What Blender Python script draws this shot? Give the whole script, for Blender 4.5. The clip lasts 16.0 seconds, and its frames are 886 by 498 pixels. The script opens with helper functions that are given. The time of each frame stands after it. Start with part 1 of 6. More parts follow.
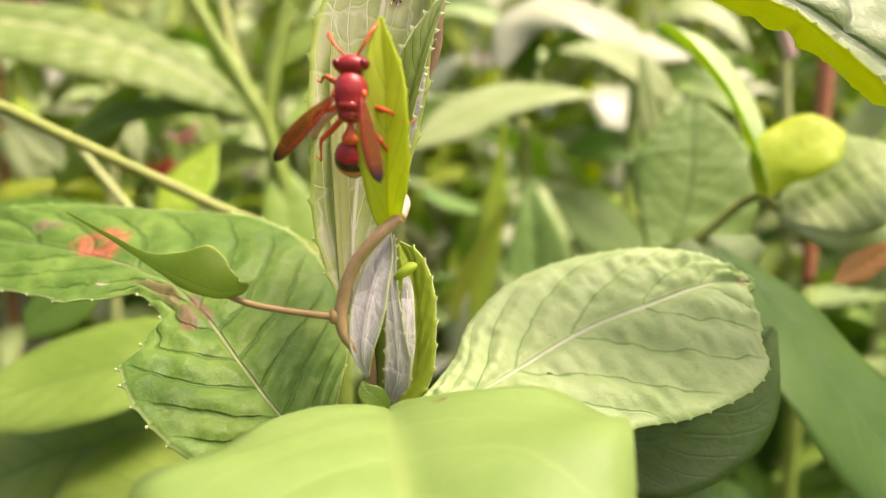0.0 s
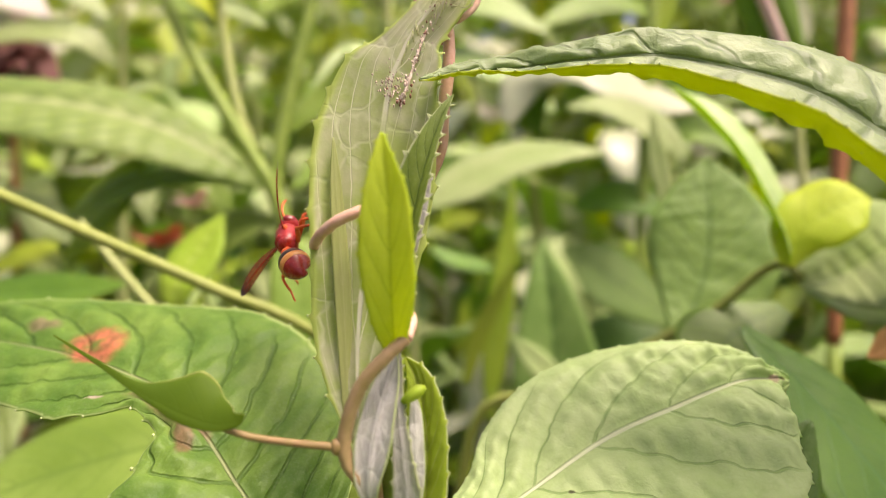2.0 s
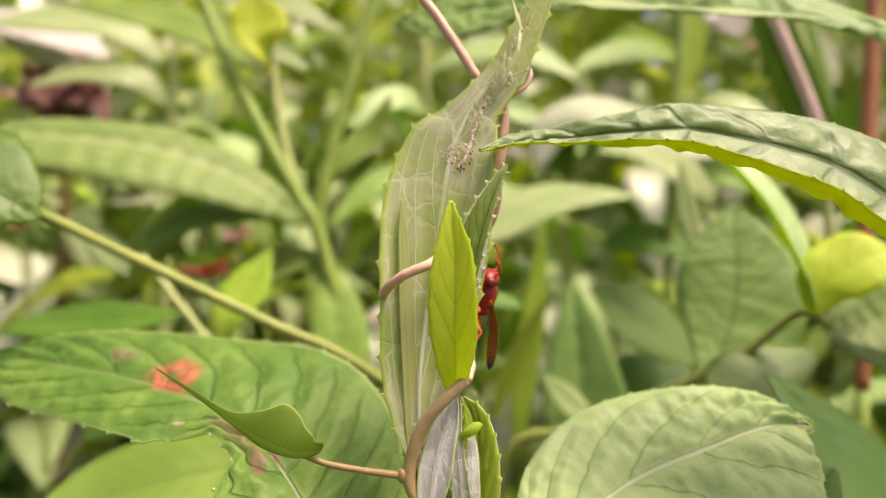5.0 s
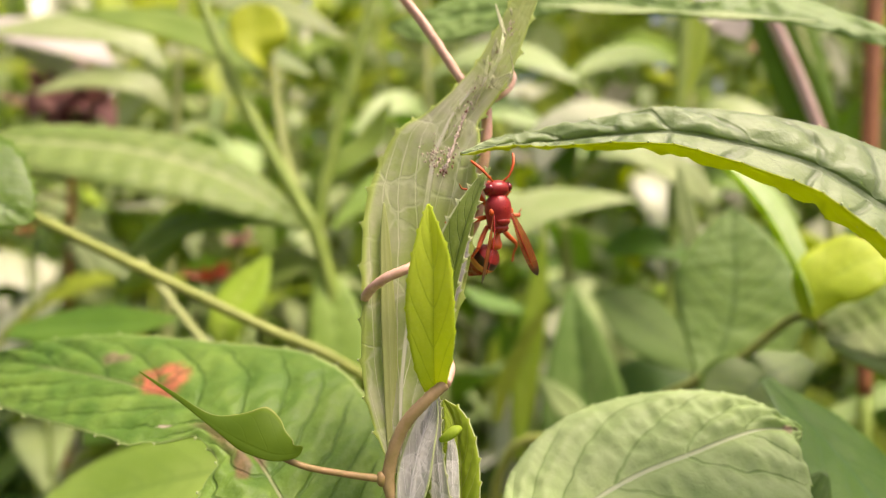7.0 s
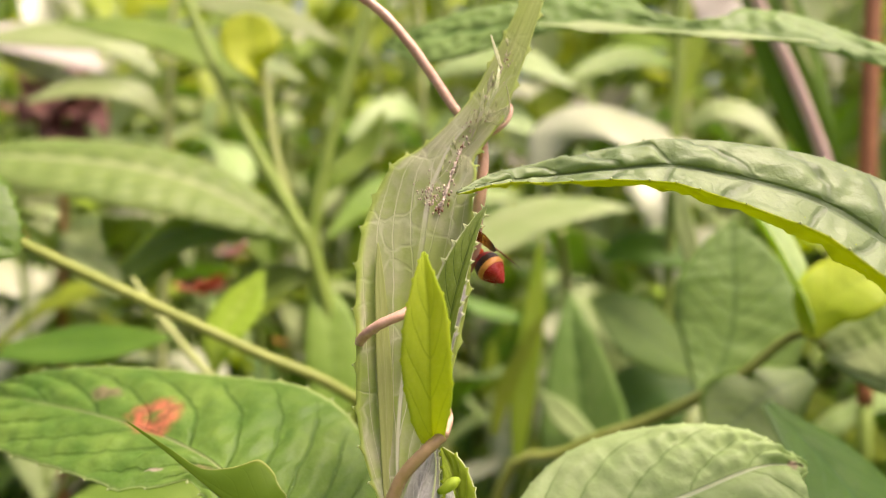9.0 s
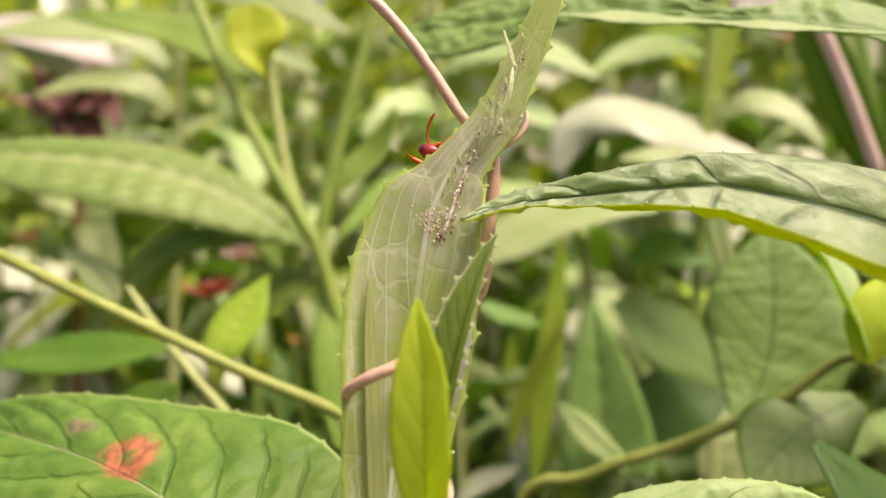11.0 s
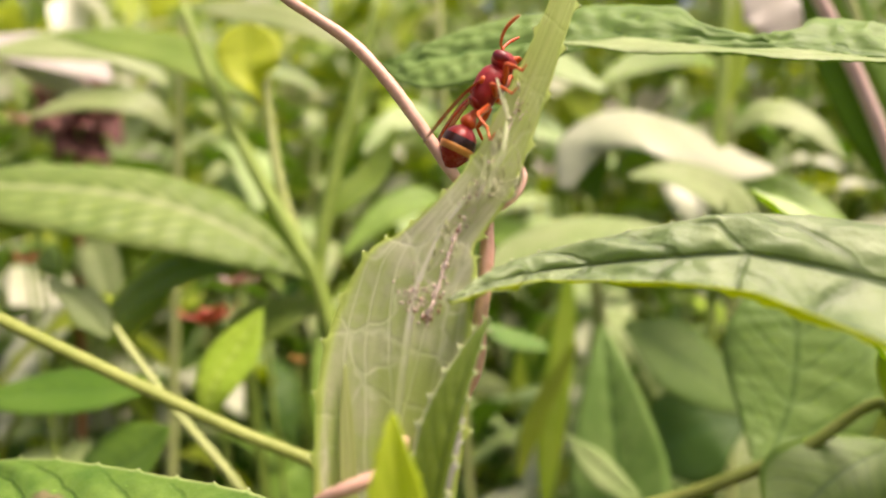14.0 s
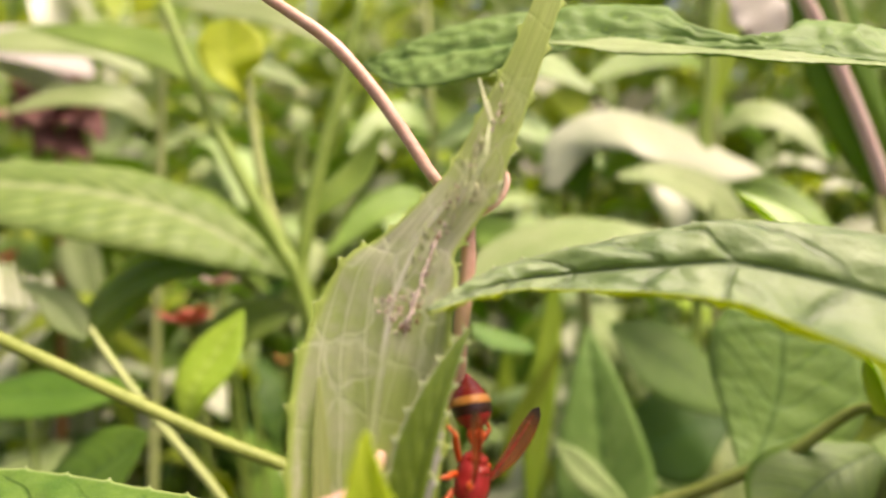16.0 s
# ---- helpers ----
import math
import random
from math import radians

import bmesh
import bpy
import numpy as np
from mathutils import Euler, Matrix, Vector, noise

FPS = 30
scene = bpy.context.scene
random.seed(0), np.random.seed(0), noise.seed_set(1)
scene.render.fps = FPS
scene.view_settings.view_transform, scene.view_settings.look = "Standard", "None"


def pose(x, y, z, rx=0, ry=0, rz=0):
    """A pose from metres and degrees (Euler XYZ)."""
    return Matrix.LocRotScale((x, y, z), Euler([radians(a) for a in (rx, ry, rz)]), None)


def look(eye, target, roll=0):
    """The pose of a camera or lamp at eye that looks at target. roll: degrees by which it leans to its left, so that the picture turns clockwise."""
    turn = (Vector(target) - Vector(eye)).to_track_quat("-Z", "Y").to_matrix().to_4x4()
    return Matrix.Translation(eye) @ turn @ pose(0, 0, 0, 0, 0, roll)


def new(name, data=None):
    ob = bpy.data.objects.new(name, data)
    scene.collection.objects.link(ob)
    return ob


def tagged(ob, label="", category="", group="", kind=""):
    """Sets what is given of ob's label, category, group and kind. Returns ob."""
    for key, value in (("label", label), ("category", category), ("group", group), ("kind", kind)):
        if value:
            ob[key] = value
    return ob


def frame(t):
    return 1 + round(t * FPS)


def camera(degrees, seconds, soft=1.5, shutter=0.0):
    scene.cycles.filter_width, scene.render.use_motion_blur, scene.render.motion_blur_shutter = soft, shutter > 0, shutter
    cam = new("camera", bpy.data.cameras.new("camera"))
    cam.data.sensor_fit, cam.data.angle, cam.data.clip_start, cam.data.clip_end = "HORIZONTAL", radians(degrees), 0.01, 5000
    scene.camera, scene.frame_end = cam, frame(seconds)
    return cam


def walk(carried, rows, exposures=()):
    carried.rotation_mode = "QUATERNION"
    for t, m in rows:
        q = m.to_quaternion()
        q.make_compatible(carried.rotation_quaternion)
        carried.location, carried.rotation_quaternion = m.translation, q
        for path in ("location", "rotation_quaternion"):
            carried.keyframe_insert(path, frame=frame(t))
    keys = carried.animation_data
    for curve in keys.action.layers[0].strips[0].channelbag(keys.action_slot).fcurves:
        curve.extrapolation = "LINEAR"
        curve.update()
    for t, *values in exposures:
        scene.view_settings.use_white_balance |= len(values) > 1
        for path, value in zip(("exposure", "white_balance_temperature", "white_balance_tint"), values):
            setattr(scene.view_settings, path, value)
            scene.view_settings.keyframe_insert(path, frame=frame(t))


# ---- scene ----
cam = camera(70.6, 16.0, 1.05)
cam.data.dof.use_dof = True
cam.data.dof.focus_distance, cam.data.dof.aperture_fstop = 0.083, 11.5
EYE, TILT = 0.5, -8.0
# seconds; metres right, ahead and up from the first eye; yaw, pitch and roll in degrees
ROWS = [
    (0, 0.00001, 0.00004, 0.00002, -0.00, -0.01, -0.00),
    (0.5, 0.00066, 0.00316, 0.00313, 0.48, 0.96, 0.55),
    (1, -0.00001, 0.00366, 0.00493, 0.51, 1.95, 0.57),
    (1.5, -0.00022, 0.00446, 0.00771, 0.72, 2.91, 1.01),
    (2, 0.00037, 0.00487, 0.00928, 1.07, 3.62, 1.12),
    (2.5, 0.00023, 0.0045, 0.01023, 1.40, 4.17, 1.28),
    (3, -0.00138, 0.00447, 0.01236, 1.45, 4.48, 1.09),
    (3.5, -0.00086, 0.00421, 0.01383, 1.69, 5.00, 1.31),
    (4, -0.00075, 0.00414, 0.0137, 2.04, 5.43, 1.45),
    (4.5, -0.00158, 0.00287, 0.01342, 2.18, 5.92, 0.87),
    (4.7, -0.00411, -0.0054, 0.01154, 2.84, 6.19, -0.08),
    (7, -0.00024, -0.00529, 0.01126, 3.74, 6.85, -0.25),
    (7.5, -0.0007, -0.00591, 0.01402, 3.21, 6.66, -0.04),
    (8, 0.00056, -0.00335, 0.01617, 3.49, 6.25, -0.16),
    (8.5, 0.00013, -0.00327, 0.01792, 3.62, 6.13, -0.02),
    (8.7, -0.00032, -0.00386, 0.01768, 3.38, 6.53, 0.37),
    (10.8, 0.00097, 0.0077, 0.02381, 5.17, 5.43, -0.28),
    (11, 0.00117, 0.00927, 0.02487, 5.35, 5.45, -0.11),
    (11.5, 0.00116, 0.01118, 0.0269, 5.88, 5.50, -0.21),
    (12, 0.00131, 0.01332, 0.0279, 6.06, 5.40, 0.12),
    (12.5, 0.00187, 0.01529, 0.02928, 6.62, 5.30, 0.13),
    (13, 0.00303, 0.01687, 0.02993, 6.48, 5.40, 0.27),
    (13.5, 0.00238, 0.01655, 0.03227, 6.34, 5.58, 0.61),
    (14, 0.00291, 0.01802, 0.03397, 6.29, 5.77, 0.43),
    (14.5, 0.00377, 0.02043, 0.03529, 5.86, 5.69, 0.33),
    (15, 0.00397, 0.02078, 0.03591, 5.27, 5.82, 0.91),
    (15.5, 0.00397, 0.02103, 0.03584, 5.61, 5.73, 0.54),
    (16, 0.00351, 0.02063, 0.03514, 5.15, 5.60, 0.31),
]
walk(cam, [(t, pose(0, 0, EYE, TILT, 0, 0) @ pose(x, y, z, 90 + pitch, roll, yaw)) for t, x, y, z, yaw, pitch, roll in ROWS], [(0.0, 0.90, 7350, 20), (2.5, 0.68, 7350, 19), (16.0, 0.60, 7400, 18)])

# ---- world and light ----
world = bpy.data.worlds.new("sky")
scene.world = world
world.use_nodes = True
SUN_EL, SUN_AZ = 68.0, 112.0
_sky = world.node_tree.nodes.new("ShaderNodeTexSky")
_sky.sky_type, _sky.sun_disc = "NISHITA", False
_sky.sun_elevation, _sky.sun_rotation = radians(SUN_EL), radians(SUN_AZ)
_sky.air_density, _sky.dust_density, _sky.ozone_density = 0.6, 7.0, 0.3
_bg = world.node_tree.nodes["Background"]
_bg.inputs["Strength"].default_value = 0.15
world.node_tree.links.new(_sky.outputs[0], _bg.inputs[0])
_sun = bpy.data.lights.new("sun", "SUN")
_sun.energy, _sun.angle, _sun.color = 2.6, radians(24), (1.0, 0.95, 0.86)
_sd = Vector((math.sin(radians(SUN_AZ)) * math.cos(radians(SUN_EL)), math.cos(radians(SUN_AZ)) * math.cos(radians(SUN_EL)), math.sin(radians(SUN_EL))))
new("sun", _sun).matrix_world = look(_sd * 5, (0, 0, 0))


# ---- materials ----
class Nodes:
    """Short forms for building a node tree."""

    def __init__(self, name, rough=0.5):
        self.mat = bpy.data.materials.new(name)
        self.mat.use_nodes = True
        self.tree = self.mat.node_tree
        self.bsdf = self.tree.nodes["Principled BSDF"]
        self.bsdf.inputs["Roughness"].default_value = rough
        self.out = self.tree.nodes["Material Output"]

    def node(self, kind):
        return self.tree.nodes.new(kind)

    def put(self, socket, value):
        if isinstance(value, (int, float)):
            socket.default_value = value
        elif isinstance(value, tuple):
            socket.default_value = (*value, 1.0) if len(value) == 3 and socket.type == "RGBA" else value
        else:
            self.tree.links.new(value, socket)

    def math(self, op, a, b=0.0, c=0.0, clamp=False):
        n = self.node("ShaderNodeMath")
        n.operation, n.use_clamp = op, clamp
        for i, v in enumerate((a, b, c)):
            self.put(n.inputs[i], v)
        return n.outputs[0]

    def mix(self, fac, a, b, how="MIX"):
        n = self.node("ShaderNodeMix")
        n.data_type, n.blend_type = "RGBA", how
        self.put(n.inputs[0], fac)
        self.put(n.inputs[6], a)
        self.put(n.inputs[7], b)
        return n.outputs[2]

    def step(self, x, lo, hi):
        n = self.node("ShaderNodeMapRange")
        n.interpolation_type = "SMOOTHSTEP"
        for i, v in enumerate((x, lo, hi, 0.0, 1.0)):
            self.put(n.inputs[i], v)
        return n.outputs[0]

    def noise(self, scale, detail=3.0, vector=None, rough=0.55):
        n = self.node("ShaderNodeTexNoise")
        n.inputs["Scale"].default_value, n.inputs["Detail"].default_value, n.inputs["Roughness"].default_value = scale, detail, rough
        if vector:
            self.put(n.inputs["Vector"], vector)
        return n.outputs[0]

    def cells(self, scale, vector=None):
        n = self.node("ShaderNodeTexVoronoi")
        n.feature = "DISTANCE_TO_EDGE"
        n.inputs["Scale"].default_value = scale
        if vector:
            self.put(n.inputs["Vector"], vector)
        return n.outputs["Distance"]

    def coords(self):
        return self.node("ShaderNodeTexCoord").outputs["Object"]

    def bump(self, height, strength, distance):
        n = self.node("ShaderNodeBump")
        n.inputs["Strength"].default_value, n.inputs["Distance"].default_value = strength, distance
        self.put(n.inputs["Height"], height)
        self.put(self.bsdf.inputs["Normal"], n.outputs[0])
        return n.outputs[0]


def leaf_material(name, dark, light, vein, veins=9, rake=2.2, rough=0.5, glow=0.35, glow_tint=(0.34, 0.62, 0.05), vein_width=0.07, net=420.0, net_show=0.25, relief=0.5, spots=0.0, edge=None, gloss=0.35, patch=45.0, rib_colour=None, rib_width=0.06, puff=0.0, depth=0.0004, sheen=0.0, net_width=0.12, tip=None, marks=(), fine=0.0, rim=0.85):
    """A leaf's face: ground colour at two scales, a midrib, raked side veins, a fine net of veins, and light that passes through."""
    k = Nodes(name, rough)
    uv = k.node("ShaderNodeUVMap").outputs[0]
    sep = k.node("ShaderNodeSeparateXYZ")
    k.put(sep.inputs[0], uv)
    obj = k.coords()
    warp = k.noise(160.0, 2.0, obj)
    a = k.math("ABSOLUTE", k.math("MULTIPLY_ADD", sep.outputs[0], 2.0, -1.0))
    ph = k.math("ADD", k.math("MULTIPLY", sep.outputs[1], float(veins)), k.math("MULTIPLY", k.math("POWER", a, 1.25), -rake))
    ph = k.math("ADD", ph, k.math("MULTIPLY", warp, 0.35))
    f = k.math("FRACT", ph)
    d = k.math("MINIMUM", f, k.math("SUBTRACT", 1.0, f))
    side = k.math("SUBTRACT", 1.0, k.step(d, 0.015, vein_width))
    side = k.math("MULTIPLY", side, k.math("SUBTRACT", 1.0, k.step(a, 0.75, 1.0)))
    rib = k.math("SUBTRACT", 1.0, k.step(a, rib_width / 3, rib_width))
    shake = k.node("ShaderNodeTexNoise")
    shake.inputs["Scale"].default_value, shake.inputs["Detail"].default_value = net * 1.3, 2.0
    k.put(shake.inputs["Vector"], obj)
    drift = k.node("ShaderNodeVectorMath")
    drift.operation = "MULTIPLY_ADD"
    k.put(drift.inputs[0], shake.outputs["Color"])
    drift.inputs[1].default_value = (0.8 / net,) * 3
    k.put(drift.inputs[2], obj)
    cell = k.cells(net, drift.outputs[0])
    netm = k.math("MULTIPLY", k.math("SUBTRACT", 1.0, k.step(cell, 0.0, net_width)), net_show)
    lines = k.math("MAXIMUM", k.math("MAXIMUM", k.math("MULTIPLY", side, 0.75), rib), netm)
    big, small = k.noise(patch, 3.0, obj), k.noise(600.0, 3.0, obj)
    ground = k.mix(k.step(k.math("ADD", k.math("MULTIPLY", big, 0.75), k.math("MULTIPLY", small, 0.25)), 0.3, 0.7), dark, light)
    colour = k.mix(lines, ground, vein)
    if fine:
        thread = k.math("SUBTRACT", 1.0, k.step(k.cells(net * 3.2, drift.outputs[0]), 0.0, 0.16))
        thread = k.math("MULTIPLY", thread, k.step(k.noise(260.0, 2.0, obj), 0.3, 0.65))
        colour = k.mix(k.math("MULTIPLY", thread, fine), colour, vein)
        grain = k.noise(2600.0, 2.0, obj)
        colour = k.mix(k.math("MULTIPLY", k.step(grain, 0.45, 0.75), fine * 0.6), colour, k.mix(0.5, light, (0.75, 0.78, 0.6)))
    if rib_colour:
        colour = k.mix(rib, colour, rib_colour)
    if tip:
        colour = k.mix(k.step(sep.outputs[1], 0.6, 0.88), colour, tip)
    if edge:
        colour = k.mix(k.step(a, rim, rim + (1 - rim) * 0.8), colour, edge)
    if spots:
        m = k.step(k.noise(95.0, 4.0, obj, 0.7), 0.72 - spots * 0.1, 0.80)
        colour = k.mix(k.math("MULTIPLY", m, 0.7), colour, (0.24, 0.15, 0.07))
    for u0, s0, ru, rs, tint, hollow in marks:
        dx = k.math("DIVIDE", k.math("SUBTRACT", sep.outputs[0], u0), ru)
        dy = k.math("DIVIDE", k.math("SUBTRACT", sep.outputs[1], s0), rs)
        rr = k.math("ADD", k.math("SQRT", k.math("ADD", k.math("MULTIPLY", dx, dx), k.math("MULTIPLY", dy, dy))), k.math("MULTIPLY_ADD", k.noise(420.0, 5.0, obj, 0.7), 1.1, -0.55))
        m = k.math("SUBTRACT", 1.0, k.step(rr, 0.6, 1.15))
        if hollow > 0:
            m = k.math("MULTIPLY", m, k.step(rr, 0.1, hollow))
        if hollow < 0:
            colour = k.mix(k.math("MULTIPLY", m, 0.6), colour, tint)
            continue
        colour = k.mix(k.math("MULTIPLY", m, 0.88), colour, k.mix(k.step(small, 0.35, 0.65), tint, k.mix(0.6, tint, (0.05, 0.03, 0.015))))
    rnd = k.node("ShaderNodeObjectInfo").outputs["Random"]
    hsv = k.node("ShaderNodeHueSaturation")
    k.put(hsv.inputs["Hue"], k.math("MULTIPLY_ADD", rnd, 0.024, 0.488))
    k.put(hsv.inputs["Value"], k.math("MULTIPLY_ADD", rnd, 0.35, 0.83))
    k.put(hsv.inputs["Color"], colour)
    colour = hsv.outputs[0]
    k.put(k.bsdf.inputs["Base Color"], colour)
    k.bsdf.inputs["Specular IOR Level"].default_value = gloss
    k.bsdf.inputs["Sheen Weight"].default_value = sheen
    k.put(k.bsdf.inputs["Roughness"], k.math("MULTIPLY_ADD", small, 0.2, rough - 0.1))
    height = k.math("ADD", k.math("MULTIPLY", lines, -0.6), k.math("MULTIPLY", k.math("MINIMUM", cell, 0.3), puff or net_show * 2.5))
    normal = k.bump(k.math("ADD", height, k.math("MULTIPLY", small, 0.4)), relief, depth)
    tr = k.node("ShaderNodeBsdfTranslucent")
    k.put(tr.inputs["Color"], k.mix(0.55, colour, glow_tint))
    k.put(tr.inputs["Normal"], normal)
    mix = k.node("ShaderNodeMixShader")
    k.put(mix.inputs[0], glow)
    k.put(mix.inputs[1], k.bsdf.outputs[0])
    k.put(mix.inputs[2], tr.outputs[0])
    k.put(k.out.inputs["Surface"], mix.outputs[0])
    return k.mat


def plain_material(name, a, b, rough=0.5, scale=300.0, relief=0.2, gloss=0.4, spread=0.1):
    """Two colours mixed by noise at two scales, with fine relief."""
    k = Nodes(name, rough)
    obj = k.coords()
    n = k.math("ADD", k.math("MULTIPLY", k.noise(scale, 4.0, obj), 0.6), k.math("MULTIPLY", k.noise(scale * 6, 3.0, obj), 0.4))
    colour = k.mix(k.step(n, 0.5 - spread * 2, 0.5 + spread * 2), a, b)
    k.put(k.bsdf.inputs["Base Color"], colour)
    k.put(k.bsdf.inputs["Roughness"], k.math("MULTIPLY_ADD", n, 0.25, rough - 0.12))
    k.bsdf.inputs["Specular IOR Level"].default_value = gloss
    k.bump(n, relief, 0.0002)
    return k.mat


def wing_material():
    """Smoky amber membrane with darker veins and a dark tip."""
    k = Nodes("wing_membrane", 0.3)
    sep = k.node("ShaderNodeSeparateXYZ")
    k.put(sep.inputs[0], k.node("ShaderNodeUVMap").outputs[0])
    tip = k.step(sep.outputs[1], 0.62, 0.85)
    line = k.math("SUBTRACT", 1.0, k.step(k.cells(420.0, k.coords()), 0.0, 0.05))
    colour = k.mix(tip, (0.34, 0.11, 0.035), (0.025, 0.012, 0.012))
    colour = k.mix(k.math("MULTIPLY", line, 0.3), colour, (0.16, 0.04, 0.02))
    k.put(k.bsdf.inputs["Base Color"], colour)
    see = k.node("ShaderNodeBsdfTransparent")
    see.inputs[0].default_value = (0.85, 0.55, 0.32, 1)
    mix = k.node("ShaderNodeMixShader")
    k.put(mix.inputs[0], k.math("MULTIPLY_ADD", tip, 0.5, 0.42))
    k.put(mix.inputs[1], see.outputs[0])
    k.put(mix.inputs[2], k.bsdf.outputs[0])
    k.put(k.out.inputs["Surface"], mix.outputs[0])
    return k.mat


TOP = leaf_material("leaf_top", (0.1, 0.21, 0.018), (0.19, 0.33, 0.045), (0.08, 0.17, 0.03), rough=0.44, gloss=0.55, relief=0.4, glow=0.45, net_show=0.08, vein_width=0.10)
TOP_SCARRED = leaf_material("leaf_top_scarred", (0.075, 0.155, 0.018), (0.17, 0.26, 0.043), (0.065, 0.13, 0.016), patch=110.0, rib_width=0.022, rib_colour=(0.3, 0.33, 0.15), veins=13, rim=0.96, edge=(0.36, 0.44, 0.16), fine=0.14, relief=0.8, glow=0.28, net=300.0, net_show=0.02, vein_width=0.09, puff=0.1, depth=0.0006, marks=((0.575, 0.682, 0.14, 0.036, (0.62, 0.13, 0.10), 0.45), (0.67, 0.765, 0.07, 0.02, (0.24, 0.18, 0.11), 0.0), (0.28, 0.51, 0.16, 0.06, (0.24, 0.18, 0.08), 0.0), (0.36, 0.42, 0.08, 0.035, (0.22, 0.12, 0.07), 0.0), (0.5, 0.44, 0.03, 0.05, (0.24, 0.13, 0.09), 0.0), (0.18, 0.60, 0.04, 0.012, (0.50, 0.38, 0.33), 0.0)))
TOP_RIBBED = leaf_material("leaf_top_ribbed", (0.21, 0.34, 0.075), (0.33, 0.46, 0.14), (0.1, 0.2, 0.04), rib_width=0.1, rib_colour=(0.45, 0.55, 0.25), veins=14, rake=3.2, relief=0.6, glow=0.3, net_show=0.05, vein_width=0.3)
MEMBRANE = leaf_material("pale_membrane", (0.64, 0.66, 0.42), (0.80, 0.80, 0.62), (0.42, 0.52, 0.16), veins=6, rake=0.5, relief=0.6, glow=0.4, glow_tint=(0.85, 0.88, 0.5), net_show=0.05, vein_width=0.12)
SMOOTH = leaf_material("leaf_smooth_green", (0.06, 0.11, 0.005), (0.095, 0.15, 0.008), (0.07, 0.12, 0.006), rough=0.6, rim=0.93, edge=(0.3, 0.32, 0.1), relief=0.15, glow=0.3, glow_tint=(0.52, 0.60, 0.02), net_show=0.02, vein_width=0.05, gloss=0.2)
TOP_GREY = leaf_material("leaf_top_grey", (0.1, 0.2, 0.035), (0.16, 0.27, 0.06), (0.06, 0.13, 0.03), veins=10, relief=0.6, glow=0.25, net_show=0.05, vein_width=0.07, puff=1.4, depth=0.0006)
TOP_SOFT = leaf_material("leaf_top_soft", (0.15, 0.25, 0.055), (0.24, 0.35, 0.1), (0.1, 0.19, 0.045), veins=10, relief=0.3, glow=0.3, net_show=0.03, vein_width=0.05, puff=0.3)
TOP_MARGIN = leaf_material("leaf_top_margin", (0.1, 0.18, 0.016), (0.19, 0.29, 0.036), (0.06, 0.12, 0.012), fine=0.15, edge=(0.55, 0.62, 0.36), relief=0.5, glow=0.3, net_show=0.04, vein_width=0.08)
STRIPE = leaf_material("leaf_inner_fold", (0.34, 0.42, 0.14), (0.44, 0.50, 0.20), (0.5, 0.55, 0.28), relief=0.2, glow=0.45, glow_tint=(0.6, 0.7, 0.2), net_show=0.03)
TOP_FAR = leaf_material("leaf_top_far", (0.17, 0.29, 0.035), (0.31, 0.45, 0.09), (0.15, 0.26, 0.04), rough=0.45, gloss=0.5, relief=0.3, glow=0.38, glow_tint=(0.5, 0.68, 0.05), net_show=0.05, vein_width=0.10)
TOP_RIB = leaf_material("leaf_top_strong_ribs", (0.15, 0.26, 0.055), (0.23, 0.35, 0.095), (0.1, 0.19, 0.04), fine=0.2, veins=8, relief=0.6, glow=0.3, net_show=0.05, vein_width=0.12, puff=0.5)
# Dark green that also carries the shade of low and covered leaves in its colour.
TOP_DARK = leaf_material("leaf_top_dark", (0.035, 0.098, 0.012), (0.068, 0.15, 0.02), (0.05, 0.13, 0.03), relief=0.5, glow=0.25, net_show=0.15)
TOP_HAIRY = leaf_material("leaf_top_hairy", (0.118, 0.235, 0.055), (0.285, 0.415, 0.16), (0.075, 0.155, 0.038), patch=160.0, rim=0.97, edge=(0.4, 0.47, 0.24), fine=0.15, veins=11, rake=0.8, rough=0.52, relief=0.8, glow=0.34, glow_tint=(0.72, 0.82, 0.04), net=380.0, net_show=0.06, vein_width=0.12, gloss=0.8, puff=0.15, depth=0.0005, sheen=0.42)
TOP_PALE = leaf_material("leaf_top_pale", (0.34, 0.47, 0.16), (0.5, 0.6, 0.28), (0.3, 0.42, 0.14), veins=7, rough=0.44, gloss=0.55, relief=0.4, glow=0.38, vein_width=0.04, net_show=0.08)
TOP_PALE_BROWN = leaf_material("leaf_top_pale_brown_tip", (0.32, 0.45, 0.14), (0.46, 0.57, 0.25), (0.25, 0.37, 0.11), gloss=0.6, fine=0.14, veins=7, relief=0.6, glow=0.3, vein_width=0.045, net=300.0, net_show=0.04, rib_colour=(0.66, 0.70, 0.46), rib_width=0.03, puff=0.2, depth=0.0006, marks=((0.5, 0.86, 0.07, 0.035, (0.66, 0.40, 0.34), 0.0), (0.5, 0.925, 0.10, 0.03, (0.14, 0.06, 0.02), 0.0), (0.62, 0.31, 0.013, 0.007, (0.05, 0.03, 0.02), 0.0)))
TOP_LIME = leaf_material("leaf_top_lime", (0.3, 0.44, 0.035), (0.42, 0.54, 0.065), (0.42, 0.50, 0.12), relief=0.3, glow=0.45, glow_tint=(0.62, 0.70, 0.05), net_show=0.06)
TOP_FRONT = leaf_material("leaf_top_front", (0.21, 0.34, 0.08), (0.29, 0.42, 0.12), (0.30, 0.42, 0.12), fine=0.1, veins=6, relief=0.2, glow=0.35, net_show=0.03, vein_width=0.06, marks=((0.30, 0.24, 0.03, 0.02, (0.30, 0.22, 0.08), 0.0),))
